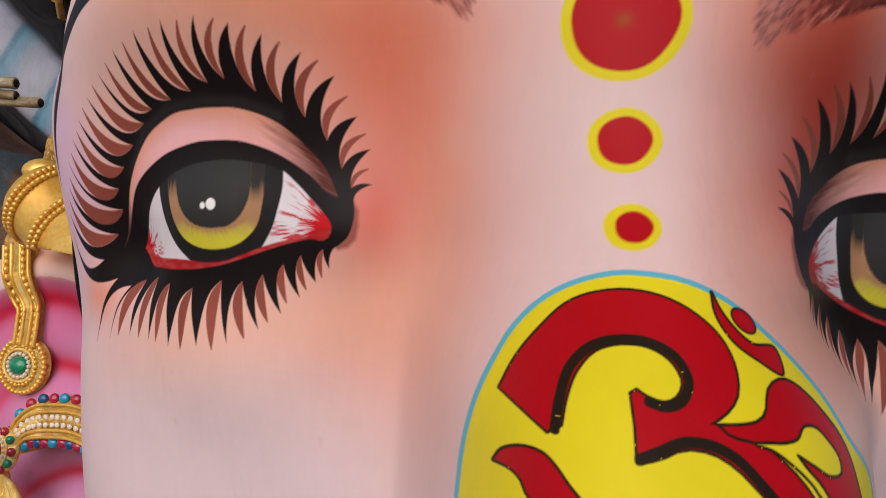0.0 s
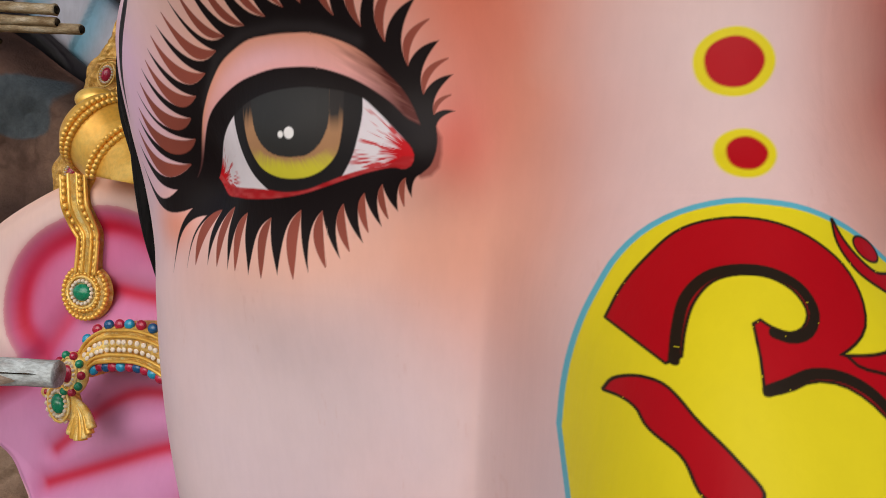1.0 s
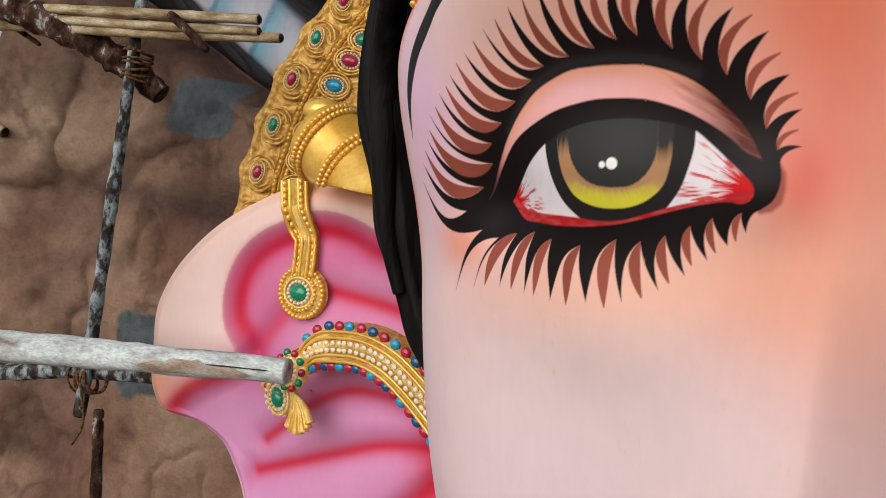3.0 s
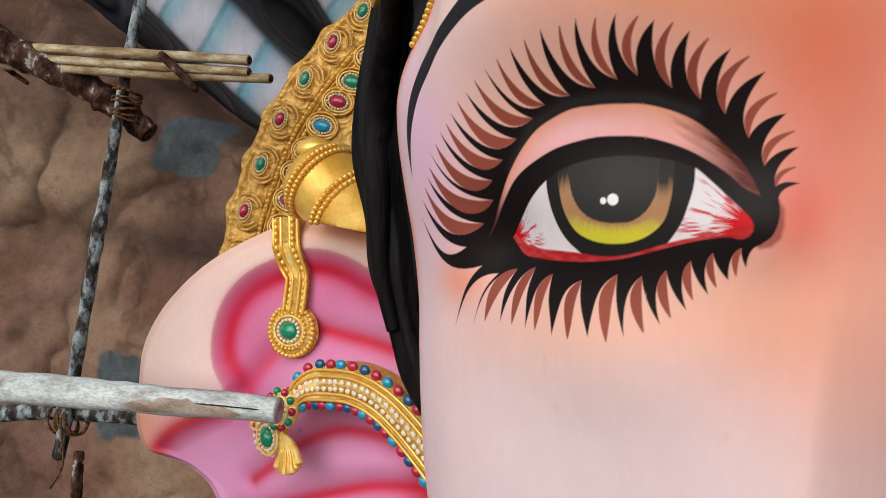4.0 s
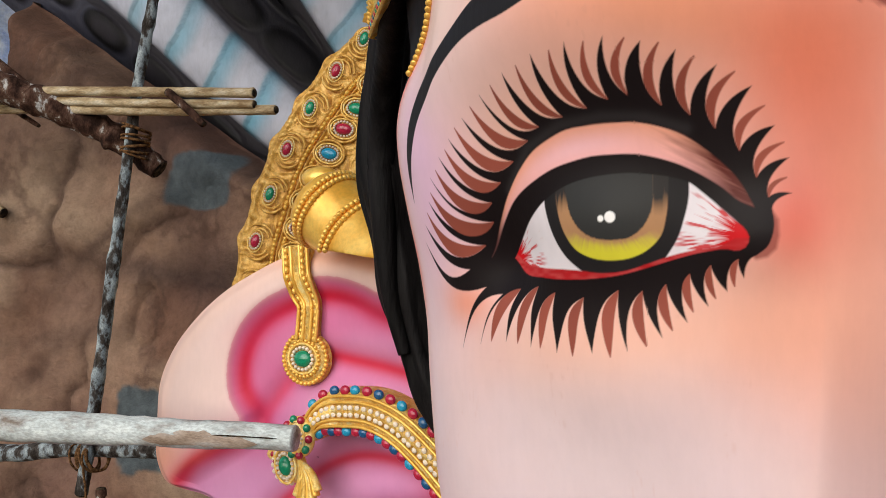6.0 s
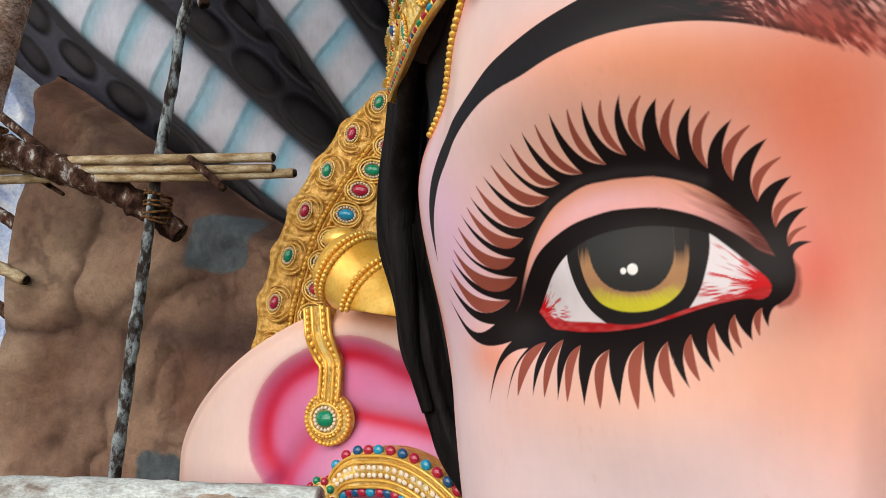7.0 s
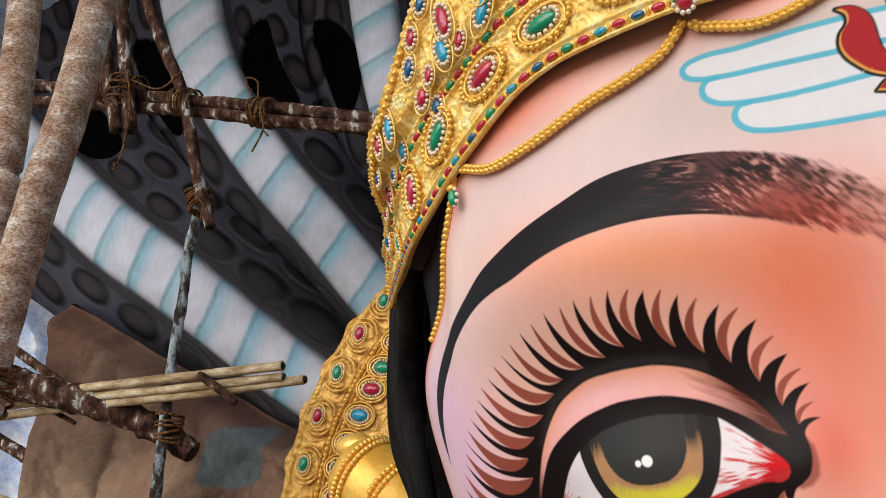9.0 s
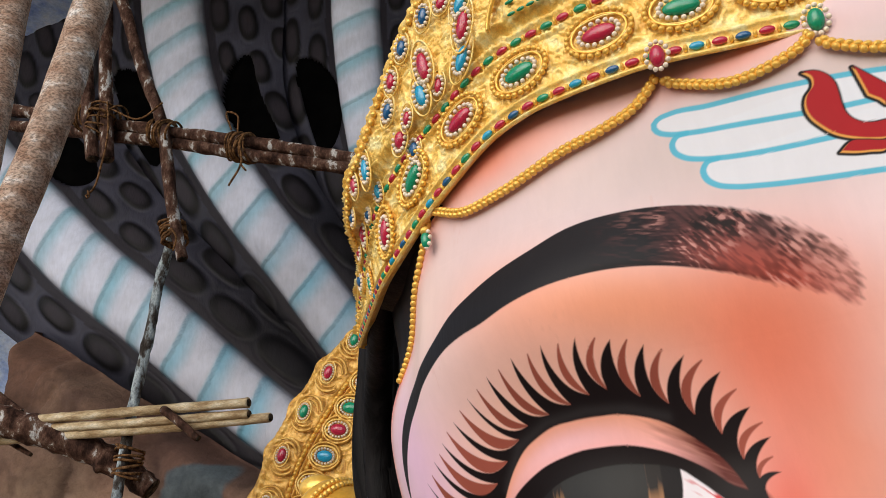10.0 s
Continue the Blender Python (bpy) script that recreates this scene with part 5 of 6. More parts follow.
    for k, (ps, r) in enumerate((([(-2.045, 3.2, 3.436), (-2.662, 3.2, 3.46), (-3.199, 3.2, 3.478), (-4.4, 3.2, 3.50)], 0.023), ([(-2.052, 3.22, 3.388), (-2.673, 3.22, 3.409), (-3.32, 3.22, 3.442), (-4.4, 3.22, 3.462)], 0.022), ([(-1.952, 3.24, 3.366), (-2.686, 3.24, 3.378), (-3.191, 3.24, 3.397), (-4.4, 3.24, 3.41)], 0.023))):
        path = smooth_path(ps, 110)
        s = np.linspace(0, 1, 110)
        rr = r * (1 + 0.12 * np.maximum(0, np.cos(s * 2 * math.pi * 7 + k * 2)) ** 40)
        ob = thing("bamboo_cane", cane, "bamboo", "bamboo canes")
        g = Geo()
        g.add(*tube(path, rr, 14, wobble=0.04, seed=k))
        part("cane", g, BAMBOO, ob)
        h = Geo()
        h.add(*tube([path[0] + (0.001, 0, 0), path[0] + (0.0065, 0, 0)], [r * 0.8, r * 0.78], 12))
        part("hollow_end", h, CUT, ob, "dark hollow cut end")
    pole("wooden_stick", [(-2.462, 3.165, 3.442), (-2.37, 3.165, 3.37), (-2.276, 3.17, 3.291)], 0.021, 0.017, BARK_DARK, "short brown stick wedged across bamboo canes", 31, category="stick", n=16)
    pole("scaffold_bar", [(-1.208, 2.02, 2.137), (-1.354, 2.02, 2.133), (-1.63, 2.02, 2.123), (-1.905, 2.02, 2.110), (-2.11, 2.02, 2.098), (-2.5, 2.02, 2.072), (-3.6, 2.0, 2.0)], 0.036, 0.068, PALEWOOD, "pale grey weathered wooden bar with a split end", 33, n=90, wobble=0.14, cut=False)
    bar = bpy.data.objects["scaffold_bar"]
    for name, x0, x1, a0, a1, mat, tint in (("bare_patch", -1.30, -1.66, -0.75, 0.05, BARE, "tan bare patch where the grey skin has flaked off"), ("crack", -1.24, -1.44, 0.08, 0.17, CUT, "dark split running in from the end"), ("bare_patch", -1.44, -1.56, -0.1, 0.35, BARE, "tan bare patch where the grey skin has flaked off")):
        s = np.linspace(0, 1, 40)
        xs = x0 + (x1 - x0) * s
        zc = np.interp(xs, [-2.11, -1.905, -1.63, -1.354, -1.208], [2.098, 2.110, 2.123, 2.133, 2.137])
        env = np.minimum(1, 6 * np.minimum(s, 1 - s)) ** 0.6 * (0.7 + 0.6 * grain(xs * 60, xs * 0 + 4))
        A = (a0 + a1) / 2 + (a1 - a0) / 2 * env[:, None] * np.linspace(-1, 1, 8)[None]
        rr = 0.0405 + 0.032 * (-(xs[:, None] + 1.208)) / 2.4
        g = Geo()
        g.add(np.stack([xs[:, None] + 0 * A, 2.02 - rr * np.cos(A), zc[:, None] + rr * np.sin(A)], -1).reshape(-1, 3), grid_faces(40, 8))
        part(name, g, mat, bar, tint)
    pole("scaffold_pole", [(-3.9, 3.35, 1.61), (-3.356, 3.35, 1.675), (-2.996, 3.35, 1.725), (-2.5, 3.35, 1.765)], 0.045, 0.04, GREYWOOD, "dark grey horizontal pole behind the bar", 34, n=60)
    far = "rough dark pole of the far scaffold"
    pole("scaffold_pole", [(-6.0, 4.93, 5.1), (-5.6, 4.4, 4.72), (-5.272, 4.2, 4.48), (-4.912, 4.2, 4.26), (-4.3, 4.25, 3.83)], 0.035, 0.03, BARK_DARK, far, 41)
    pole("scaffold_pole", [(-6.2, 4.8, 4.05), (-5.572, 4.8, 3.735), (-4.9, 4.8, 3.37)], 0.045, 0.05, BARK_DARK, far, 42)
    pole("bamboo_pole", [(-5.6, 4.2, 3.44), (-5.07, 4.2, 3.238), (-4.4, 4.25, 2.98)], 0.04, 0.04, BAMBOO, "pale far bamboo scaffold pole", 43)
    pole("scaffold_pole", [(-5.9, 4.5, 3.32), (-5.373, 4.5, 3.073), (-4.7, 4.5, 2.74)], 0.05, 0.045, BARK_DARK, far, 44)
    pole("scaffold_pole", [(-6.1, 5.0, 6.5), (-6.0, 5.0, 4.6), (-5.916, 5.0, 3.793), (-5.741, 5.0, 2.314), (-5.5, 5.0, 0.0)], 0.04, 0.045, BARK_DARK, far, 45)
    pole("scaffold_pole", [(-6.0, 4.9, 2.0), (-5.2, 4.9, 1.95), (-4.6, 4.9, 1.6)], 0.05, 0.045, BARK_DARK, far, 46)
    ax = (-1.0, 0.0, 0.33)
    rope_tie((-3.06, 3.15, 5.18), ax, 0.075, 7, 0.24, 1, tail=[[(-2.93, 3.05, 5.2), (-2.89, 3.04, 5.0), (-2.90, 3.04, 4.80), (-2.955, 3.04, 4.62), (-2.97, 3.03, 4.60), (-2.94, 3.03, 4.585), (-2.955, 3.03, 4.63)], [(-2.9, 3.06, 5.15), (-2.7, 3.06, 5.05), (-2.58, 3.06, 5.12)]])
    rope_tie((-3.0, 3.10, 5.12), (0.15, 0, 1), 0.062, 5, 0.16, 2)
    rope_tie((-2.62, 3.16, 4.99), ax, 0.066, 6, 0.13, 3)
    rope_tie((-2.16, 3.2, 4.83), ax, 0.068, 9, 0.11, 4, tail=[[(-2.12, 3.12, 4.78), (-2.10, 3.1, 4.66), (-2.16, 3.1, 4.55)], [(-2.1, 3.1, 4.66), (-2.07, 3.1, 4.62)], [(-2.18, 3.12, 4.9), (-2.2, 3.1, 5.0), (-2.14, 3.1, 4.97), (-2.14, 3.12, 4.88)]])
    rope_tie((-2.535, 3.21, 4.40), (0.25, 0.1, -1), 0.056, 9, 0.10, 5, tail=[[(-2.50, 3.14, 4.38), (-2.46, 3.13, 4.32), (-2.47, 3.13, 4.25)]])
    rope_tie((-2.752, 3.34, 3.25), (0.05, 0, 1), 0.058, 7, 0.14, 6)
    rope_tie((-2.885, 3.32, 1.70), (1, 0, 0.1), 0.058, 7, 0.10, 7, tail=[[(-2.86, 3.25, 1.66), (-2.83, 3.24, 1.5), (-2.88, 3.24, 1.40)]])
    rope_tie((-2.36, 1.85, 3.17), (0.2, 0, 1), 0.085, 8, 0.12, 8, tail=[[(-2.34, 1.78, 3.19), (-2.29, 1.78, 3.27), (-2.33, 1.78, 3.15)]])


# ---- jewels ----
def unit_ball(name, mat, n=12, m=9):
    g = Geo()
    g.add(*ball((0, 0, 0), 1.0, n, m))
    return g.mesh(name, [mat])


GEM_MESH = {k: unit_ball(k, v, 16, 11) for k, v in GEMS.items()}
PEARL_MESH = unit_ball("pearl", PEARL, 8, 6)
BEAD_MESH = unit_ball("gold_bead", GOLD_BRIGHT, 10, 7)


def ring_geo(a, b, r, n=28, m=8):
    t = np.linspace(0, 2 * math.pi, n + 1)
    g = Geo()
    g.add(*tube(np.stack([a * np.cos(t), b * np.sin(t), 0 * t], 1), r, m, caps=False, up=(0, 0, 1)))
    return g


def scale_m(x, y, z):
    return Matrix.Diagonal((x, y, z, 1))


def jewel(parent, m, kind, a, b, turn=0.0, pearls=True, collar=True, deep=0.45):
    """A cabochon of half-sizes a and b in a ring of pearls and a gold collar, lying in the plane of m."""
    m = m @ pose(0, 0, 0, 0, 0, turn)
    gem = part("gem", GEM_MESH[kind], None, parent, matrix=m @ scale_m(a, b, min(a, b) * deep * 1.5))
    k = 1.0
    if pearls:
        pr = 0.16 * min(a, b) + 0.0022
        n = max(12, int(math.pi * (a + b + 2.4 * pr) / (2.15 * pr)))
        for i in range(n):
            t = 2 * math.pi * i / n
            part("pearl", PEARL_MESH, None, parent, matrix=m @ Matrix.Translation(((a + pr * 1.2) * math.cos(t), (b + pr * 1.2) * math.sin(t), pr * 0.3)) @ scale_m(pr, pr, pr))
        k = 1 + 2.5 * pr / min(a, b)
    if collar:
        t = min(a, b) * 0.16
        part("setting_ring", ring_geo(a * k + t, b * k + t, t), GOLD, parent, matrix=m)
    return gem


def bead_row(parent, frames, r, name="bead", mesh=None, stretch=1.0):
    for m in frames:
        part(name, mesh or BEAD_MESH, None, parent, matrix=m @ scale_m(r * stretch, r, r))


def build_shade_roof():
    # roof out of view, added to hold back light from above
    g = Geo()
    nx, ny = 40, 40
    X, Y = np.meshgrid(np.linspace(-12, 10, nx), np.linspace(-1.5, 9, ny))
    Z = 9.0 + 0.15 * (clouds(X * 0.5 + 20, Y * 0.5 + 20) - 0.5)
    g.add(np.stack([X, Y, Z], -1).reshape(-1, 3), grid_faces(ny, nx)[:, ::-1])
    g.add(np.stack([X, Y, Z + 0.04], -1).reshape(-1, 3), grid_faces(ny, nx))
    tagged(part("shade_roof", g, TARP), "unseen tarpaulin roof added over the work shed to cut light from above", "roof", kind="structure")


# ---- gold halo plate behind the ear ----
HALO_Y = 3.93


def build_halo():
    ob = thing("halo_plate", "ornate gold halo plate set with red, green and blue gems", "halo")
    edge = smooth_path([(-1.2, 4.18), (-1.5, 4.11), (-1.758, 3.985), (-1.93, 3.872), (-2.082, 3.70), (-2.20, 3.53), (-2.30, 3.36), (-2.375, 3.17), (-2.43, 2.98), (-2.475, 2.80), (-2.49, 2.6), (-2.47, 2.3), (-2.38, 2.0), (-2.2, 1.3), (-2.05, 0.6), (-2.0, 0.0)], 560)
    s = np.r_[0, np.cumsum(np.linalg.norm(np.diff(edge, axis=0), axis=1))]
    tg = np.gradient(edge, axis=0)
    tg /= np.linalg.norm(tg, axis=1)[:, None]
    inn = np.stack([-tg[:, 1], tg[:, 0]], 1)
    outer = [(-1.60, 4.03, "ruby"), (-1.792, 3.911, "emerald"), (-1.947, 3.742, "ruby"), (-2.089, 3.54, "emerald"), (-2.213, 3.316, "ruby"), (-2.302, 3.067, "emerald"), (-2.374, 2.807, "ruby"), (-2.40, 2.55, "emerald"), (-2.385, 2.30, "ruby")]
    gi = [int(np.argmin(np.hypot(*(edge - (x, z)).T))) for x, z, _ in outer]
    lobe = sum(np.exp(-((s - s[k]) / 0.060) ** 2) for k in gi)
    nw = 150
    W = np.linspace(0, 1, nw)[None] ** 1.0
    O = -0.028 * lobe[:, None] * (1 - W) ** 3 + W * 0.72
    P = edge[:, None] + O[..., None] * inn[:, None]
    swirl = np.sin(clouds(P[..., 0] * 9 + 20, P[..., 1] * 9 + 50, 2) * 34)
    relief = 0.016 * np.exp(-((O - 0.232) / 0.007) ** 2) - 0.016 * np.exp(-((np.abs(O - 0.232) - 0.027) / 0.019) ** 4) + 0.012 * ramp(0.03, 0.0, np.abs(O - 0.02)) + 0.0035 * swirl * ramp(0.19, 0.16, np.abs(O - 0.10) + 0.05) + 0.003 * swirl * ramp(0.28, 0.30, O)
    relief += 0.009 * lobe[:, None] * np.exp(-((O - 0.09) / 0.08) ** 2)
    front = np.stack([P[..., 0], HALO_Y - relief, P[..., 1]], -1)
    lip = front[:, :1].copy()
    lip[..., 1] = HALO_Y + 0.07
    allp = np.concatenate([lip, front], 1)
    g = Geo()
    g.add(allp.reshape(-1, 3), grid_faces(allp.shape[0], allp.shape[1])[:, ::-1])
    part("plate", g, GOLD_OLD, ob)

    def at(x, z, lift):
        return frame_of(np.array([x, HALO_Y - lift, z]), np.array([1.0, 0, 0]), np.array([0, 0, 1.0]))

    for (x, z, kind), k in zip(outer, gi):
        ang = math.degrees(math.atan2(tg[k][1], tg[k][0]))
        jewel(ob, at(x, z, 0.026), kind, 0.036, 0.024, 74)
        # leaf scrolls that cup the gem
        for sgn in (-1, 1):
            for r, w in ((0.098, 0.0065), (0.074, 0.005)):
                t = np.linspace(0.55, 2.3, 16) * sgn
                e1, e2 = -inn[k], tg[k]
                q = np.array([x, z]) - e1 * 0.02 + r * (np.outer(np.cos(t), -e1) * 0.9 + np.outer(np.sin(t), e2))
                g = Geo()
                g.add(*tube(np.stack([q[:, 0], np.full(16, HALO_Y - 0.026), q[:, 1]], 1), w * np.sin(np.linspace(0.5, 3.0, 16)) + 0.003, 8))
                part("scroll", g, GOLD_OLD, ob)
    for x, z, kind in ((-1.60, 3.80, "turquoise"), (-1.73, 3.66, "ruby"), (-1.819, 3.532, "emerald"), (-1.889, 3.422, "ruby"), (-1.967, 3.289, "turquoise"), (-2.040, 3.15, "ruby"), (-2.092, 3.023, "emerald"), (-2.120, 2.878, "ruby"), (-2.14, 2.73, "turquoise")):
        m = at(x, z, 0.018)
        jewel(ob, m, kind, 0.046, 0.031, -12)
        part("setting_ring", ring_geo(0.090, 0.072, 0.007), GOLD_OLD, ob, matrix=m @ pose(0, 0, 0, 0, 0, -12))
    beads = np.arange(0.1, s[-1] - 0.05, 0.032)
    for off, r in ((0.205, 0.0135), (0.259, 0.0135)):
        fr = []
        for b in beads:
            k = int(np.searchsorted(s, b))
            q = edge[k] + inn[k] * off
            fr.append(at(q[0], q[1], 0.006) @ pose(0, 0, 0, 0, 0, math.degrees(math.atan2(tg[k][1], tg[k][0]))))
        bead_row(ob, fr, r, stretch=1.3)


# ---- smooth gold ear guard between halo and hair ----
def build_ear_guard():
    ob = thing("ear_guard", "smooth bright gold ear guard with beaded bands above the ear", "ornament")
    axis = smooth_path([(-1.274, 2.208, 2.839), (-1.234, 2.196, 2.808), (-1.187, 2.184, 2.774), (-1.116, 2.165, 2.721), (-1.001, 2.122, 2.634), (-0.865, 2.047, 2.529)], 70)
    s = np.r_[0, np.cumsum(np.linalg.norm(np.diff(axis, axis=0), axis=1))]
    r = 0.121 * np.sqrt(np.clip(1 - (1 - np.minimum(s / 0.068, 1)) ** 2, 0.02, 1)) + 0.02 * ramp(0.12, 0.4, s)

    def rest(v):
        """The guard stands on the rim of the ear."""
        v = np.array(v, float)
        v[:, 2] = np.maximum(v[:, 2], np.interp(v[:, 0], [-1.6, -1.30, -1.18, -1.0, -0.6], [2.62, 2.672, 2.664, 2.640, 2.60]))
        return v

    g = Geo()
    v, f = tube(axis, r, 64)
    g.add(rest(v), f)
    part("body", g, GOLD_BRIGHT, ob)
    g = Geo()
    v, f = ball((-1.243, 2.196, 2.885), 0.062, 24, 16, (1.0, 0.8, 0.62))
    g.add(v, f)
    part("knob", g, GOLD_BRIGHT, ob)
    tg = np.gradient(axis, axis=0)
    for k in (int(np.searchsorted(s, 0.085)), int(np.searchsorted(s, 0.215))):
        d = tg[k] / np.linalg.norm(tg[k])
        a = np.cross(d, (0, 1, 0))
        a /= np.linalg.norm(a)
        b = np.cross(a, d)
        for off in (-0.011, 0.011):
            fr = []
            for j in range(52):
                t = 2 * math.pi * j / 52
                p = axis[k] + d * off + (math.cos(t) * a + math.sin(t) * b) * (r[k] + 0.004)
                if p[2] > 2.655:
                    fr.append(frame_of(p, -math.sin(t) * a + math.cos(t) * b, d))
            bead_row(ob, fr, 0.009, stretch=1.1)


# ---- ear jewellery ----
def build_ear_strap():
    ob = thing("ear_strap", "gold beaded strap with a round green medallion hanging on the ear", "ornament")
    path = smooth_path([(-1.374, 2.684), (-1.370, 2.655), (-1.360, 2.588), (-1.346, 2.544), (-1.327, 2.505), (-1.325, 2.447), (-1.328, 2.39)], 60)
    tg = np.gradient(path, axis=0)
    tg /= np.linalg.norm(tg, axis=1)[:, None]
    nn = np.stack([-tg[:, 1], tg[:, 0]], 1)
    half = 0.051 - 0.010 * ramp(0.45, 0.65, np.linspace(0, 1, 60))

    def put(q, lift):
        return np.stack([q[:, 0], ear_y(q[:, 0]) - lift + 0.034 * ramp(2.60, 2.50, q[:, 1]), q[:, 1]], 1)

    g = Geo()
    cols = np.stack([put(path + nn * (half * k)[:, None], 0.008 + 0.012 * (1 - k * k)) for k in np.linspace(-1, 1, 11)], 1)
    edge0, edge1 = cols[:, :1] + (0, 0.05, 0), cols[:, -1:] + (0, 0.05, 0)
    allp = np.concatenate([edge0, cols, edge1], 1)
    g.add(allp.reshape(-1, 3), grid_faces(60, 13)[:, ::-1])
    g.add(allp.reshape(-1, 3), grid_faces(60, 13))
    part("strap", g, GOLD, ob)
    for k in (-0.95, -0.35, 0.35, 0.95):
        g = Geo()
        g.add(*tube(put(path + nn * (half * k)[:, None], 0.020), 0.0065, 8))
        part("ridge", g, GOLD_BRIGHT, ob)
    for k in (-0.65, 0.65):
        fr = []
        for j in range(2, 60, 4):
            q = path[j] + nn[j] * half[j] * k
            fr.append(ear_frame(q[0], q[1], 0.018 - 0.034 * float(ramp(2.60, 2.50, q[1]))) @ pose(0, 0, 0, 0, 0, math.degrees(math.atan2(tg[j][1], tg[j][0]))))
        bead_row(ob, fr, 0.0085, stretch=1.4)
    m = ear_frame(-1.341, 2.329, -0.030)
    g = Geo()
    t = np.linspace(0, 2 * math.pi, 48, endpoint=False)
    rows = [(0.004, 0.014), (0.05, 0.014), (0.078, 0.011), (0.094, 0.005), (0.099, -0.012)]
    v = np.concatenate([np.stack([r * np.cos(t), r * 0.86 * np.sin(t), np.full(48, h)], 1) for r, h in rows])
    g.add(v, grid_faces(len(rows), 48, True))
    g.add(v, grid_faces(len(rows), 48, True)[:, ::-1])
    med = part("medallion", g, GOLD, ob, "round gold medallion with a green stone", m)
    jewel(ob, m @ pose(0, 0, 0.017), "emerald", 0.036, 0.027, 0)
    for rr, br, n, h in ((0.092, 0.0085, 34, 0.007), (0.066, 0.0072, 26, 0.014)):
        bead_row(ob, [m @ Matrix.Translation((rr * math.cos(a), rr * 0.86 * math.sin(a), h)) @ pose(0, 0, 0, 0, 0, math.degrees(a) + 90) for a in (2 * math.pi * j / n for j in range(n))], br, stretch=1.0)


ORN_EYE, ORN_K = np.array([-0.189, 0.039, 2.534]), 0.965


def orn_at(x, z, lift=0.0):
    """The raised surface on which the ear ornament lies."""
    x, z = np.asarray(x, float), np.asarray(z, float)
    p = np.stack([x, ear_y(x), z], -1)
    return ORN_EYE + (p - ORN_EYE) * ORN_K - lift * np.array([0.33, 0.944, 0.0])


def orn_frame(x, z, lift=0.0):
    return frame_of(orn_at(x, z, lift), np.array([1.0, -0.35, 0.0]), np.array([0.0, 0.0, 1.0]))


def build_ear_ornament():
    ob = thing("ear_ornament", "curved gold ear ornament edged with red and blue beads", "ornament")
    lift = 0.0
    path = smooth_path([(-1.292, 2.10), (-1.255, 2.155), (-1.20, 2.182), (-1.146, 2.19), (-1.08, 2.194), (-1.017, 2.184), (-0.95, 2.158), (-0.892, 2.122), (-0.80, 2.05), (-0.70, 1.96)], 120)
    s = np.r_[0, np.cumsum(np.linalg.norm(np.diff(path, axis=0), axis=1))]
    tg = np.gradient(path, axis=0)
    tg /= np.linalg.norm(tg, axis=1)[:, None]
    nn = np.stack([-tg[:, 1], tg[:, 0]], 1)
    half = 0.032 + 0.030 * ramp(0.0, 0.14, s)

    def put(q, h):
        return orn_at(q[:, 0], q[:, 1], h)

    ks = np.linspace(-1, 1, 15)
    cols = np.stack([put(path + nn * (half * k)[:, None], 0.02 * (1 - k * k) + 0.005 * math.cos(k * 9)) for k in ks], 1)
    allp = np.concatenate([cols[:, :1] + (0, 0.17, 0), cols, cols[:, -1:] + (0, 0.17, 0)], 1)
    g = Geo()
    g.add(allp.reshape(-1, 3), grid_faces(120, 17)[:, ::-1])
    g.add(allp.reshape(-1, 3), grid_faces(120, 17))
    part("band", g, GOLD, ob)
    for k in (-0.72, -0.42, 0.42, 0.72):
        g = Geo()
        g.add(*tube(put(path + nn * (half * k)[:, None], 0.018), 0.005, 8))
        part("ridge", g, GOLD_BRIGHT, ob)
    kinds = ["ruby", "turquoise", "ruby", "sapphire"]
    for k, start in ((0.98, 0), (-0.98, 1)):
        for j, b in enumerate(np.arange(0.03, s[-1], 0.036)):
            i = int(np.searchsorted(s, b))
            q = path[i] + nn[i] * half[i] * k
            part("bead", GEM_MESH[kinds[(j + start) % 4]], None, ob, matrix=orn_frame(q[0], q[1], lift + 0.006) @ pose(0, 0, 0, 0, 0, math.degrees(math.atan2(tg[i][1], tg[i][0]))) @ scale_m(0.0172, 0.0150, 0.011))
    for k in (-0.17, 0.17):
        for b in np.arange(0.05, s[-1], 0.0225):
            i = int(np.searchsorted(s, b))
            q = path[i] + nn[i] * half[i] * k
            part("pearl", PEARL_MESH, None, ob, matrix=orn_frame(q[0], q[1], lift + 0.021) @ pose(0, 0, 0, 0, 0, math.degrees(math.atan2(tg[i][1], tg[i][0]))) @ scale_m(0.0092, 0.0082, 0.005))
    m = orn_frame(-1.312, 2.092, lift + 0.02)
    g = Geo()
    g.add(*ball((0, 0, 0), 0.062, 24, 12, (1, 1, 0.35)))
    part("rosette", g, GOLD, ob, "small gold rosette", m)
    jewel(ob, m @ pose(0, 0, 0.018), "ruby", 0.020, 0.026, 0)
    for j in range(10):
        a = 2 * math.pi * j / 10
        part("bead", GEM_MESH["emerald" if j % 2 else "ruby"], None, ob, matrix=m @ Matrix.Translation((0.050 * math.cos(a), 0.054 * math.sin(a), 0.014)) @ scale_m(0.0125, 0.0125, 0.011))
    # the drop below: a pointed shell with a green stone and a fluted curl
    m2 = orn_frame(-1.362, 1.995, lift)
    g = Geo()
    g.add(*ball((0, 0, 0), 0.058, 22, 14, (1.15, 0.95, 0.4)))
    g.add(*ball((-0.055, 0.022, 0.004), 0.030, 14, 10, (1.4, 0.7, 0.5)))
    part("drop", g, GOLD, ob, matrix=m2)
    jewel(ob, m2 @ pose(0, 0, 0.022), "emerald", 0.024, 0.030, 20)
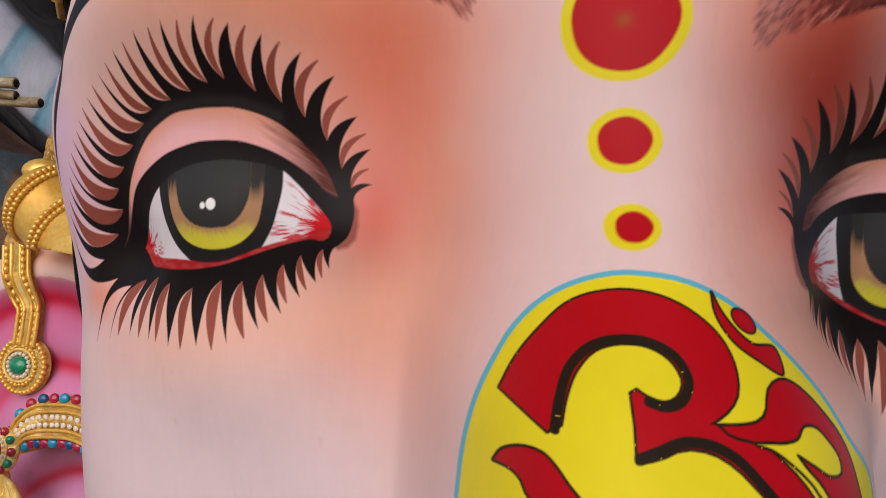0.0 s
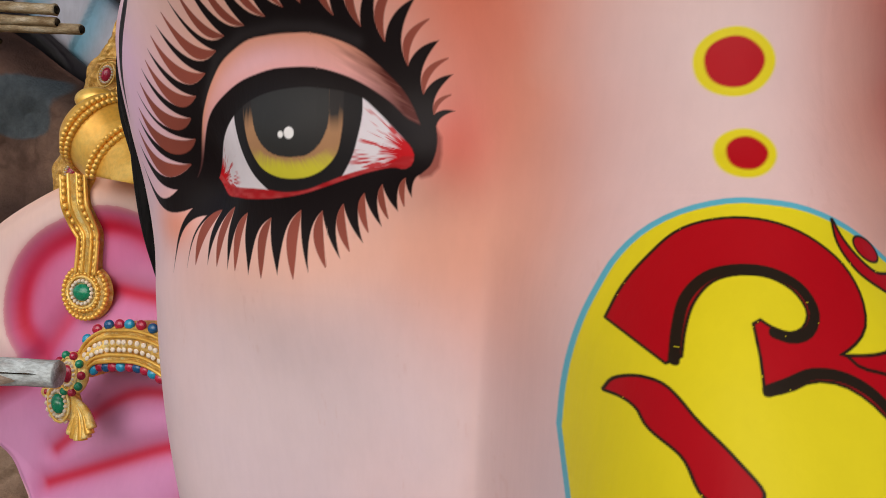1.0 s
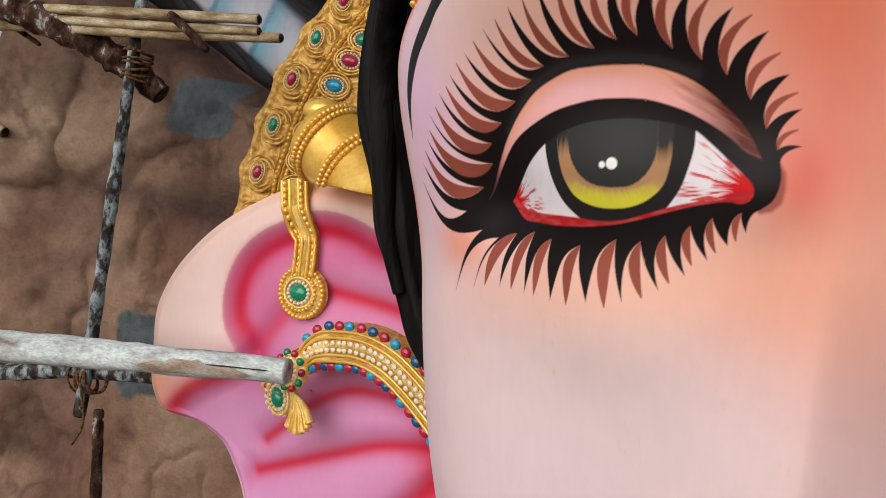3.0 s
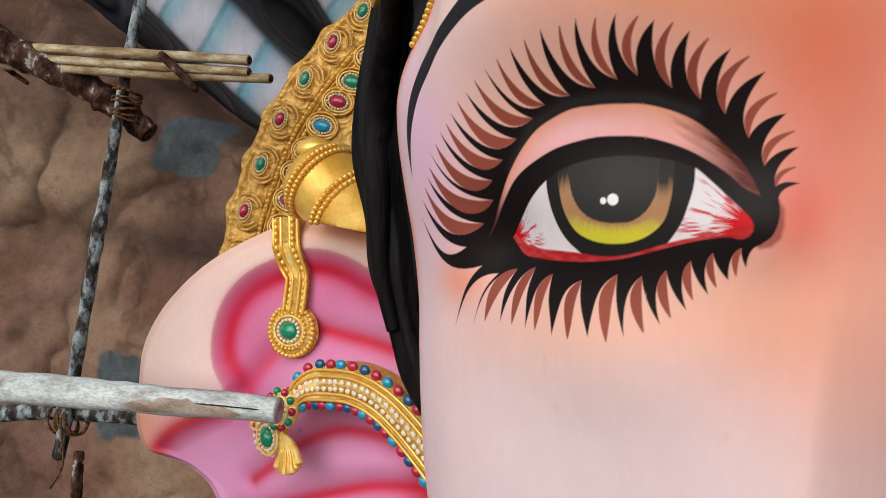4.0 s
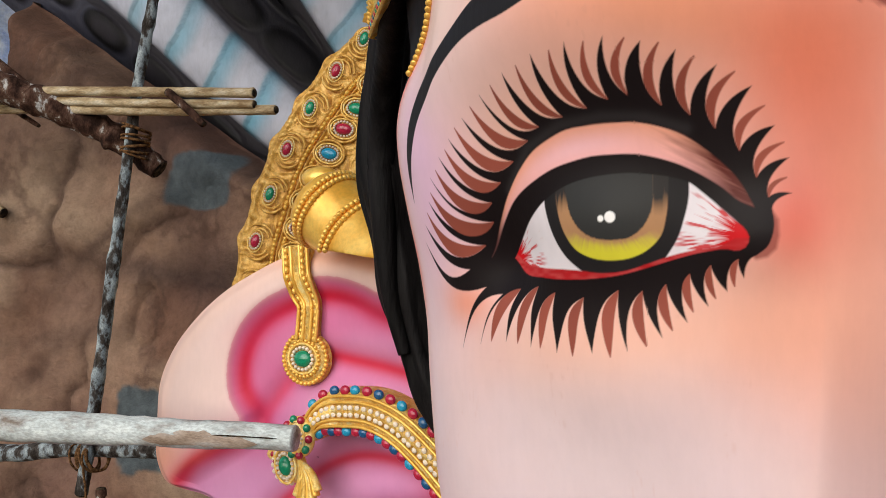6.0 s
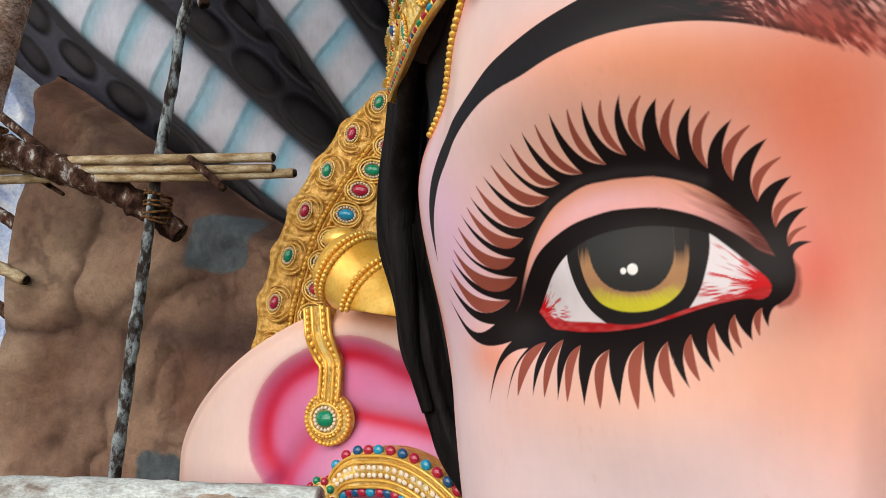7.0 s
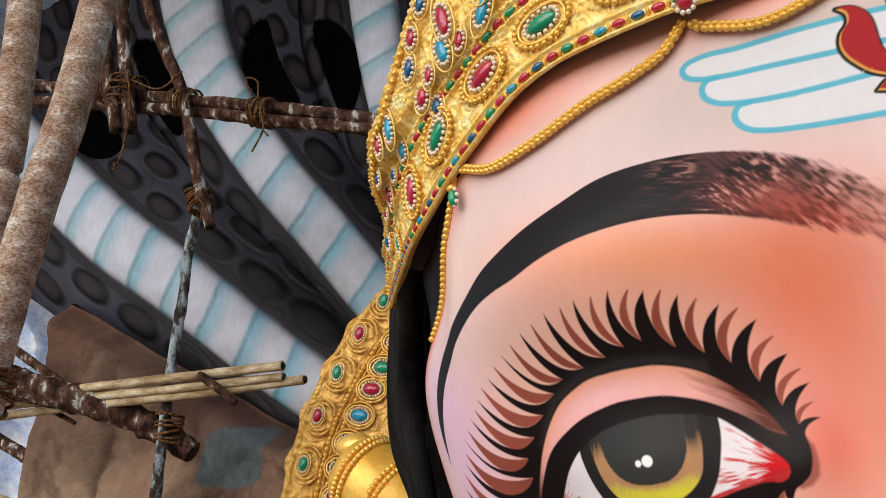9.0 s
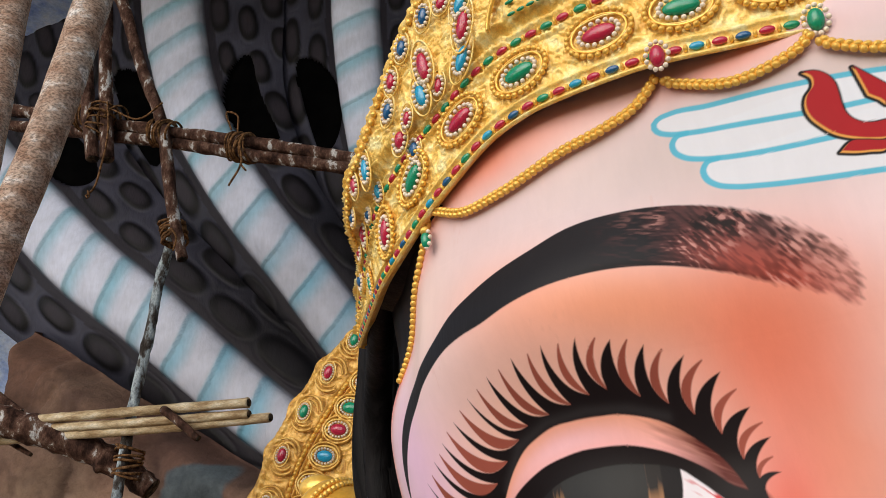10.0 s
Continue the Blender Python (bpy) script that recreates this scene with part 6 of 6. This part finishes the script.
    for j in range(7):
        a = -2.3 + j * 0.34
        q0, q1 = np.array([-1.315, 2.02]), np.array([-1.285, 1.955]) + 0.055 * np.array([math.cos(a) * 0.9, math.sin(a)])
        mid = (q0 + q1) / 2 + (0.012, 0.006)
        g = Geo()
        pp = smooth_path([q0, mid, q1], 14)
        g.add(*tube(orn_at(pp[:, 0], pp[:, 1], 0.012), 0.006 + 0.008 * np.linspace(0, 1, 14), 8))
        part("flute", g, GOLD_BRIGHT if j % 2 else GOLD, ob)
    for j in range(9):
        a = 2.2 + j * 0.36
        part("pearl", PEARL_MESH, None, ob, matrix=m2 @ Matrix.Translation((0.060 * math.cos(a), 0.052 * math.sin(a), 0.012)) @ scale_m(0.009, 0.009, 0.008))
    for j in range(4):
        part("bead", GEM_MESH["ruby"], None, ob, matrix=m2 @ Matrix.Translation((-0.075 + 0.012 * j, 0.045 - 0.020 * j, 0.012)) @ scale_m(0.010, 0.010, 0.009))


# ---- crown ----
CROWN_U = [-1.41, -1.36, -1.226, -1.131, -1.008, -0.89, -0.794, -0.711, -0.638, -0.515, -0.438, -0.38, -0.311, -0.247, -0.147, -0.061, 0.018]
CROWN_Z = [3.115, 3.117, 3.118, 3.118, 3.120, 3.131, 3.155, 3.186, 3.214, 3.263, 3.277, 3.277, 3.275, 3.274, 3.266, 3.262, 3.248]


def crown_low(u):
    return spline(CROWN_U, CROWN_Z, 0.018 - np.abs(np.asarray(u, float) - 0.018))


def crown_top(u):
    return spline([-1.41, -1.334, -1.242, -1.141, -1.062, -1.009, -0.958, -0.92, -0.883, -0.846, -0.811, -0.785, -0.751, -0.721, -0.663, -0.613, -0.5, -0.3, 0.018], [3.15, 3.187, 3.214, 3.237, 3.263, 3.283, 3.302, 3.324, 3.351, 3.371, 3.403, 3.426, 3.458, 3.484, 3.532, 3.571, 3.72, 3.95, 4.08], 0.018 - np.abs(np.asarray(u, float) - 0.018))


def crown_row(u):
    """Height of the upper bead row over the lower edge."""
    return spline([-1.41, -1.32, -1.232, -1.122, -1.012, -0.931, -0.816, -0.751, -0.696, -0.58, -0.511, -0.413, -0.338, 0.018], [0.052, 0.070, 0.080, 0.100, 0.122, 0.136, 0.150, 0.150, 0.144, 0.139, 0.139, 0.136, 0.140, 0.14], 0.018 - np.abs(np.asarray(u, float) - 0.018))


def crown_lift(u, v):
    """How far the upper tiers stand out over the brow band, v above the lower edge."""
    r = crown_row(u)
    return 0.02 * ramp(0.0, 0.02, v - r - 0.02) + 0.06 * ramp(0.15, 0.9, v) + 0.04 * ramp(0.7, 1.0, np.abs(u)) * ramp(0.0, 0.08, v - r)


def build_crown():
    ob = thing("crown", "tall gold crown studded with red, green and blue gems and pearls", "crown")
    us = np.r_[np.linspace(-1.41, 0.35, 560), np.linspace(0.36, 1.446, 110)]
    k = np.linspace(0, 1, 170)
    U, K = np.meshgrid(us, k, indexing="ij")
    lo, hi = crown_low(U.ravel()).reshape(U.shape), crown_top(U.ravel()).reshape(U.shape)
    V = K**1.25 * (hi - lo)
    Z = lo + V
    R2 = crown_row(U.ravel()).reshape(U.shape)
    rail = lambda v, w: np.exp(-((V - v) / w) ** 2)
    swirl = np.sin(clouds(U * 34 + 20, Z * 34 + 50, 2) * 40)
    lift = 0.010 * rail(0.004, 0.005) + 0.006 * rail(0.034, 0.004) + 0.007 * (np.exp(-((V - R2 + 0.014) / 0.004) ** 2) + np.exp(-((V - R2 - 0.014) / 0.004) ** 2)) + 0.0028 * swirl * ramp(0.035, 0.05, V)
    lift += crown_lift(U.ravel(), V.ravel()).reshape(U.shape)
    lift += 0.010 * ramp(0.93, 0.99, K) * ramp(1.0, 0.99, K)
    P = np.stack([*crown_xy(U, Z, lift), Z], -1)
    under = P[:, :1].copy()
    under[:, 0, 0], under[:, 0, 1] = crown_xy(us, lo[:, 0], -0.010)
    under[:, 0, 2] += 0.012
    allp = np.concatenate([under, P], 1)
    g = Geo()
    g.add(allp.reshape(-1, 3), grid_faces(allp.shape[0], allp.shape[1])[:, ::-1])
    side = P[0][:, None].repeat(2, 1)
    side[:, 1, 1] += 0.012
    side[:, 1, 0] += 0.012
    g.add(side.reshape(-1, 3), grid_faces(side.shape[0], 2))
    g.add(side.reshape(-1, 3), grid_faces(side.shape[0], 2)[:, ::-1])
    part("shell", g, GOLD, ob)

    def at(u, z, h=0.0):
        v = z - float(crown_low(u))
        hh = float(crown_lift(u, v))
        return crown_frame(u, z, h + hh)

    def slope(u):
        return math.degrees(math.atan2(float(crown_low(u + 0.01)) - float(crown_low(u - 0.01)), 0.02))

    # large gems of the brow band
    for i, (u, z, kind) in enumerate(((-1.048, 3.172, "emerald"), (-0.858, 3.218, "ruby"), (-0.724, 3.275, "emerald"), (-0.58, 3.327, "ruby"), (-0.45, 3.357, "emerald"), (-0.312, 3.360, "ruby"), (-0.199, 3.356, "emerald"), (-0.085, 3.352, "ruby"), (0.03, 3.345, "emerald"), (0.15, 3.352, "ruby"), (0.27, 3.358, "emerald"))):
        m = at(u, z, 0.006)
        k = (0.62, 0.95)[i] if i < 2 else 1.0
        turn = (88, 72, 42)[i] if i < 3 else slope(u)
        jewel(ob, m, kind, 0.028 * k, 0.0135 * k, turn)
        part("setting_ring", ring_geo(0.046 * k, 0.0295 * k, 0.0025), GOLD_BRIGHT, ob, matrix=m @ pose(0, 0, 0, 0, 0, turn))
        bead_row(ob, [m @ pose(0, 0, 0, 0, 0, turn) @ Matrix.Translation((0.054 * k * math.cos(q), 0.036 * k * math.sin(q), 0.001)) @ pose(0, 0, 0, 0, 0, math.degrees(q) + 90) for q in (2 * math.pi * j / 26 for j in range(26))], 0.0048 * k, "gold_bead", stretch=1.2)
    # bead rows
    kinds = ["ruby", "turquoise", "ruby", "sapphire", "ruby", "emerald"]
    arc = np.r_[0, np.cumsum(np.hypot(np.diff(us), np.diff(crown_low(us))))]
    for row, step, off in ((0, 0.0285, 0), (1, 0.0285, 3)):
        for j, b in enumerate(np.arange(0.02, arc[-1], step)):
            u = float(np.interp(b, arc, us))
            if u > 0.4:
                break
            z = float(crown_low(u)) + (0.019 if row == 0 else float(crown_row(u)))
            kind = kinds[(j + off) % 6] if row == 0 else ("ruby" if j % 2 else "emerald")
            part("bead", GEM_MESH[kind], None, ob, matrix=at(u, z, 0.004) @ pose(0, 0, 0, 0, 0, slope(u)) @ scale_m(0.0112, 0.0062, 0.005))
            u2 = float(np.interp(b + step / 2, arc, us))
            z2 = float(crown_low(u2)) + (0.019 if row == 0 else float(crown_row(u2)))
            part("gold_bead", BEAD_MESH, None, ob, matrix=at(u2, z2, 0.003) @ pose(0, 0, 0, 0, 0, slope(u2)) @ scale_m(0.0036, 0.0066, 0.005))
    # gems of the upper tiers
    for u, z, kind, a, b, turn in ((-0.603, 3.537, "sapphire", 0.016, 0.010, 75), (-0.527, 3.478, "ruby", 0.026, 0.0115, 70), (-0.544, 3.425, "turquoise", 0.024, 0.011, 60), (-0.625, 3.449, "ruby", 0.028, 0.013, 95), (-0.642, 3.399, "turquoise", 0.022, 0.012, 100), (-0.712, 3.462, "ruby", 0.015, 0.011, 75), (-0.737, 3.413, "sapphire", 0.016, 0.011, 60), (-0.732, 3.355, "ruby", 0.017, 0.013, 70), (-0.689, 3.376, "ruby", 0.013, 0.008, 70), (-0.603, 3.401, "ruby", 0.013, 0.008, 75), (-0.667, 3.507, "sapphire", 0.015, 0.011, 75), (-0.705, 3.325, "sapphire", 0.014, 0.011, 75), (-0.524, 3.52, "turquoise", 0.02, 0.010, 60), (-0.56, 3.54, "ruby", 0.012, 0.010, 60),
                                   (-0.838, 3.338, "turquoise", 0.022, 0.011, 85), (-0.885, 3.326, "ruby", 0.016, 0.010, 95), (-0.855, 3.302, "turquoise", 0.016, 0.010, 100), (-0.959, 3.288, "sapphire", 0.011, 0.012, 80), (-0.925, 3.280, "sapphire", 0.010, 0.010, 80), (-0.995, 3.264, "ruby", 0.020, 0.014, 85), (-1.075, 3.250, "ruby", 0.011, 0.012, 80), (-1.182, 3.216, "sapphire", 0.014, 0.018, 80), (-0.43, 3.56, "ruby", 0.022, 0.013, 10)):
        jewel(ob, at(u, z, 0.006), kind, a, b, turn)
    # green inlay bars on the tall front panels
    for u0, z0, w in ((-0.435, 3.452, 0.07), (-0.435, 3.474, 0.08), (-0.30, 3.47, 0.06)):
        for j in range(4):
            part("inlay", GEM_MESH["emerald"], None, ob, matrix=at(u0 + j * w / 4, z0, 0.005) @ scale_m(w / 9, 0.0032, 0.003))
    for j in range(4):
        uu = -0.475 + 0.012 * j
        q = np.array([crown_at(uu + 0.16 * float(t) ** 1.5, 3.44 + 0.03 * j + 0.16 * float(t), 0.03 + 0.02 * float(t)) for t in np.linspace(0, 1, 20)])
        g = Geo()
        g.add(*tube(q, 0.004, 8))
        part("rib", g, GOLD_BRIGHT, ob)
    # row of rim beads down the flap's outer edge
    for b in np.linspace(0, 1, 64):
        u = -1.40 + 0.80 * b
        z = float(crown_top(u)) - 0.006
        part("gold_bead", BEAD_MESH, None, ob, matrix=at(u, z, 0.004) @ scale_m(0.007, 0.007, 0.006))
    for u, z, kind in ((-0.240, 3.282, "ruby"), (-0.052, 3.273, "emerald")):
        jewel(ob, at(u, z, 0.022), kind, 0.0115, 0.0175, 0, collar=False, deep=0.6)


def bead_chain(name, path, r, step, label, group, strands=2, lift=0.012):
    """A chain of gold beads lying on the skin."""
    ob = thing(name, label, "chain", group)
    p = smooth_path(path, 300)
    w = np.array([[*face_at(u, z), z] for u, z in p])
    s = np.r_[0, np.cumsum(np.linalg.norm(np.diff(w, axis=0), axis=1))]
    tg = np.gradient(p, axis=0)
    for j, b in enumerate(np.arange(step, s[-1], step)):
        i = int(np.searchsorted(s, b))
        turn = math.degrees(math.atan2(tg[i][1], tg[i][0]))
        m = face_frame(p[i][0], p[i][1], lift) @ pose(0, 0, 0, 0, 0, turn)
        for k in range(strands):
            side = (k - (strands - 1) / 2) * r * 1.05
            part("bead", BEAD_MESH, None, ob, matrix=m @ Matrix.Translation((0.25 * step * (k % 2), side, 0)) @ pose(0, 0, 0, 0, 0, 24 if k else -24) @ scale_m(r * 1.12, r * 0.86, r))
    return ob


def build_chains():
    lab = "braided gold bead chain looped across the forehead below the crown"
    bead_chain("bead_chain", [(-0.722, 3.216), (-0.68, 3.196), (-0.617, 3.171), (-0.525, 3.174), (-0.411, 3.203), (-0.334, 3.219), (-0.287, 3.238), (-0.262, 3.262), (-0.254, 3.272)], 0.0066, 0.0112, lab, "forehead chains")
    bead_chain("bead_chain", [(-0.246, 3.272), (-0.236, 3.255), (-0.215, 3.242), (-0.162, 3.218), (-0.107, 3.221), (-0.075, 3.234), (-0.062, 3.25)], 0.0063, 0.0110, lab, "forehead chains")
    bead_chain("bead_chain", [(-0.060, 3.240), (-0.050, 3.224), (-0.032, 3.211), (0.006, 3.193), (0.06, 3.195), (0.10, 3.23)], 0.0063, 0.0110, lab, "forehead chains")
    bead_chain("bead_chain", [(-0.722, 3.212), (-0.732, 3.187), (-0.755, 3.153), (-0.773, 3.127), (-0.798, 3.102), (-0.826, 3.075), (-0.856, 3.05), (-0.89, 3.022), (-0.925, 2.998), (-0.96, 2.972), (-0.985, 2.955)], 0.0078, 0.0125, "single gold bead chain hanging beside the temple", "forehead chains", 1, 0.003)
    ob = thing("pendant", "small green stone pendant in a gold cap on the chain", "pendant")
    m = face_frame(-0.717, 3.165, 0.02)
    part("stone", GEM_MESH["emerald"], None, ob, matrix=m @ Matrix.Translation((0, -0.012, 0)) @ scale_m(0.0095, 0.016, 0.009))
    part("cap", BEAD_MESH, None, ob, matrix=m @ Matrix.Translation((0, 0.006, 0)) @ scale_m(0.010, 0.008, 0.009))
    for j in range(5):
        part("pearl", PEARL_MESH, None, ob, matrix=m @ Matrix.Translation((0.013 * math.cos(j * 0.8 - 1.6), -0.010 + 0.016 * math.sin(j * 0.8 - 1.6), 0)) @ scale_m(0.0042, 0.0042, 0.004))


build_ground()
build_shade_roof()
build_statue()
build_serpents()
build_rock()
build_tarpaulin()
build_halo()
build_ear_guard()
build_crown()
build_chains()
build_ear_strap()
build_ear_ornament()
build_scaffold()
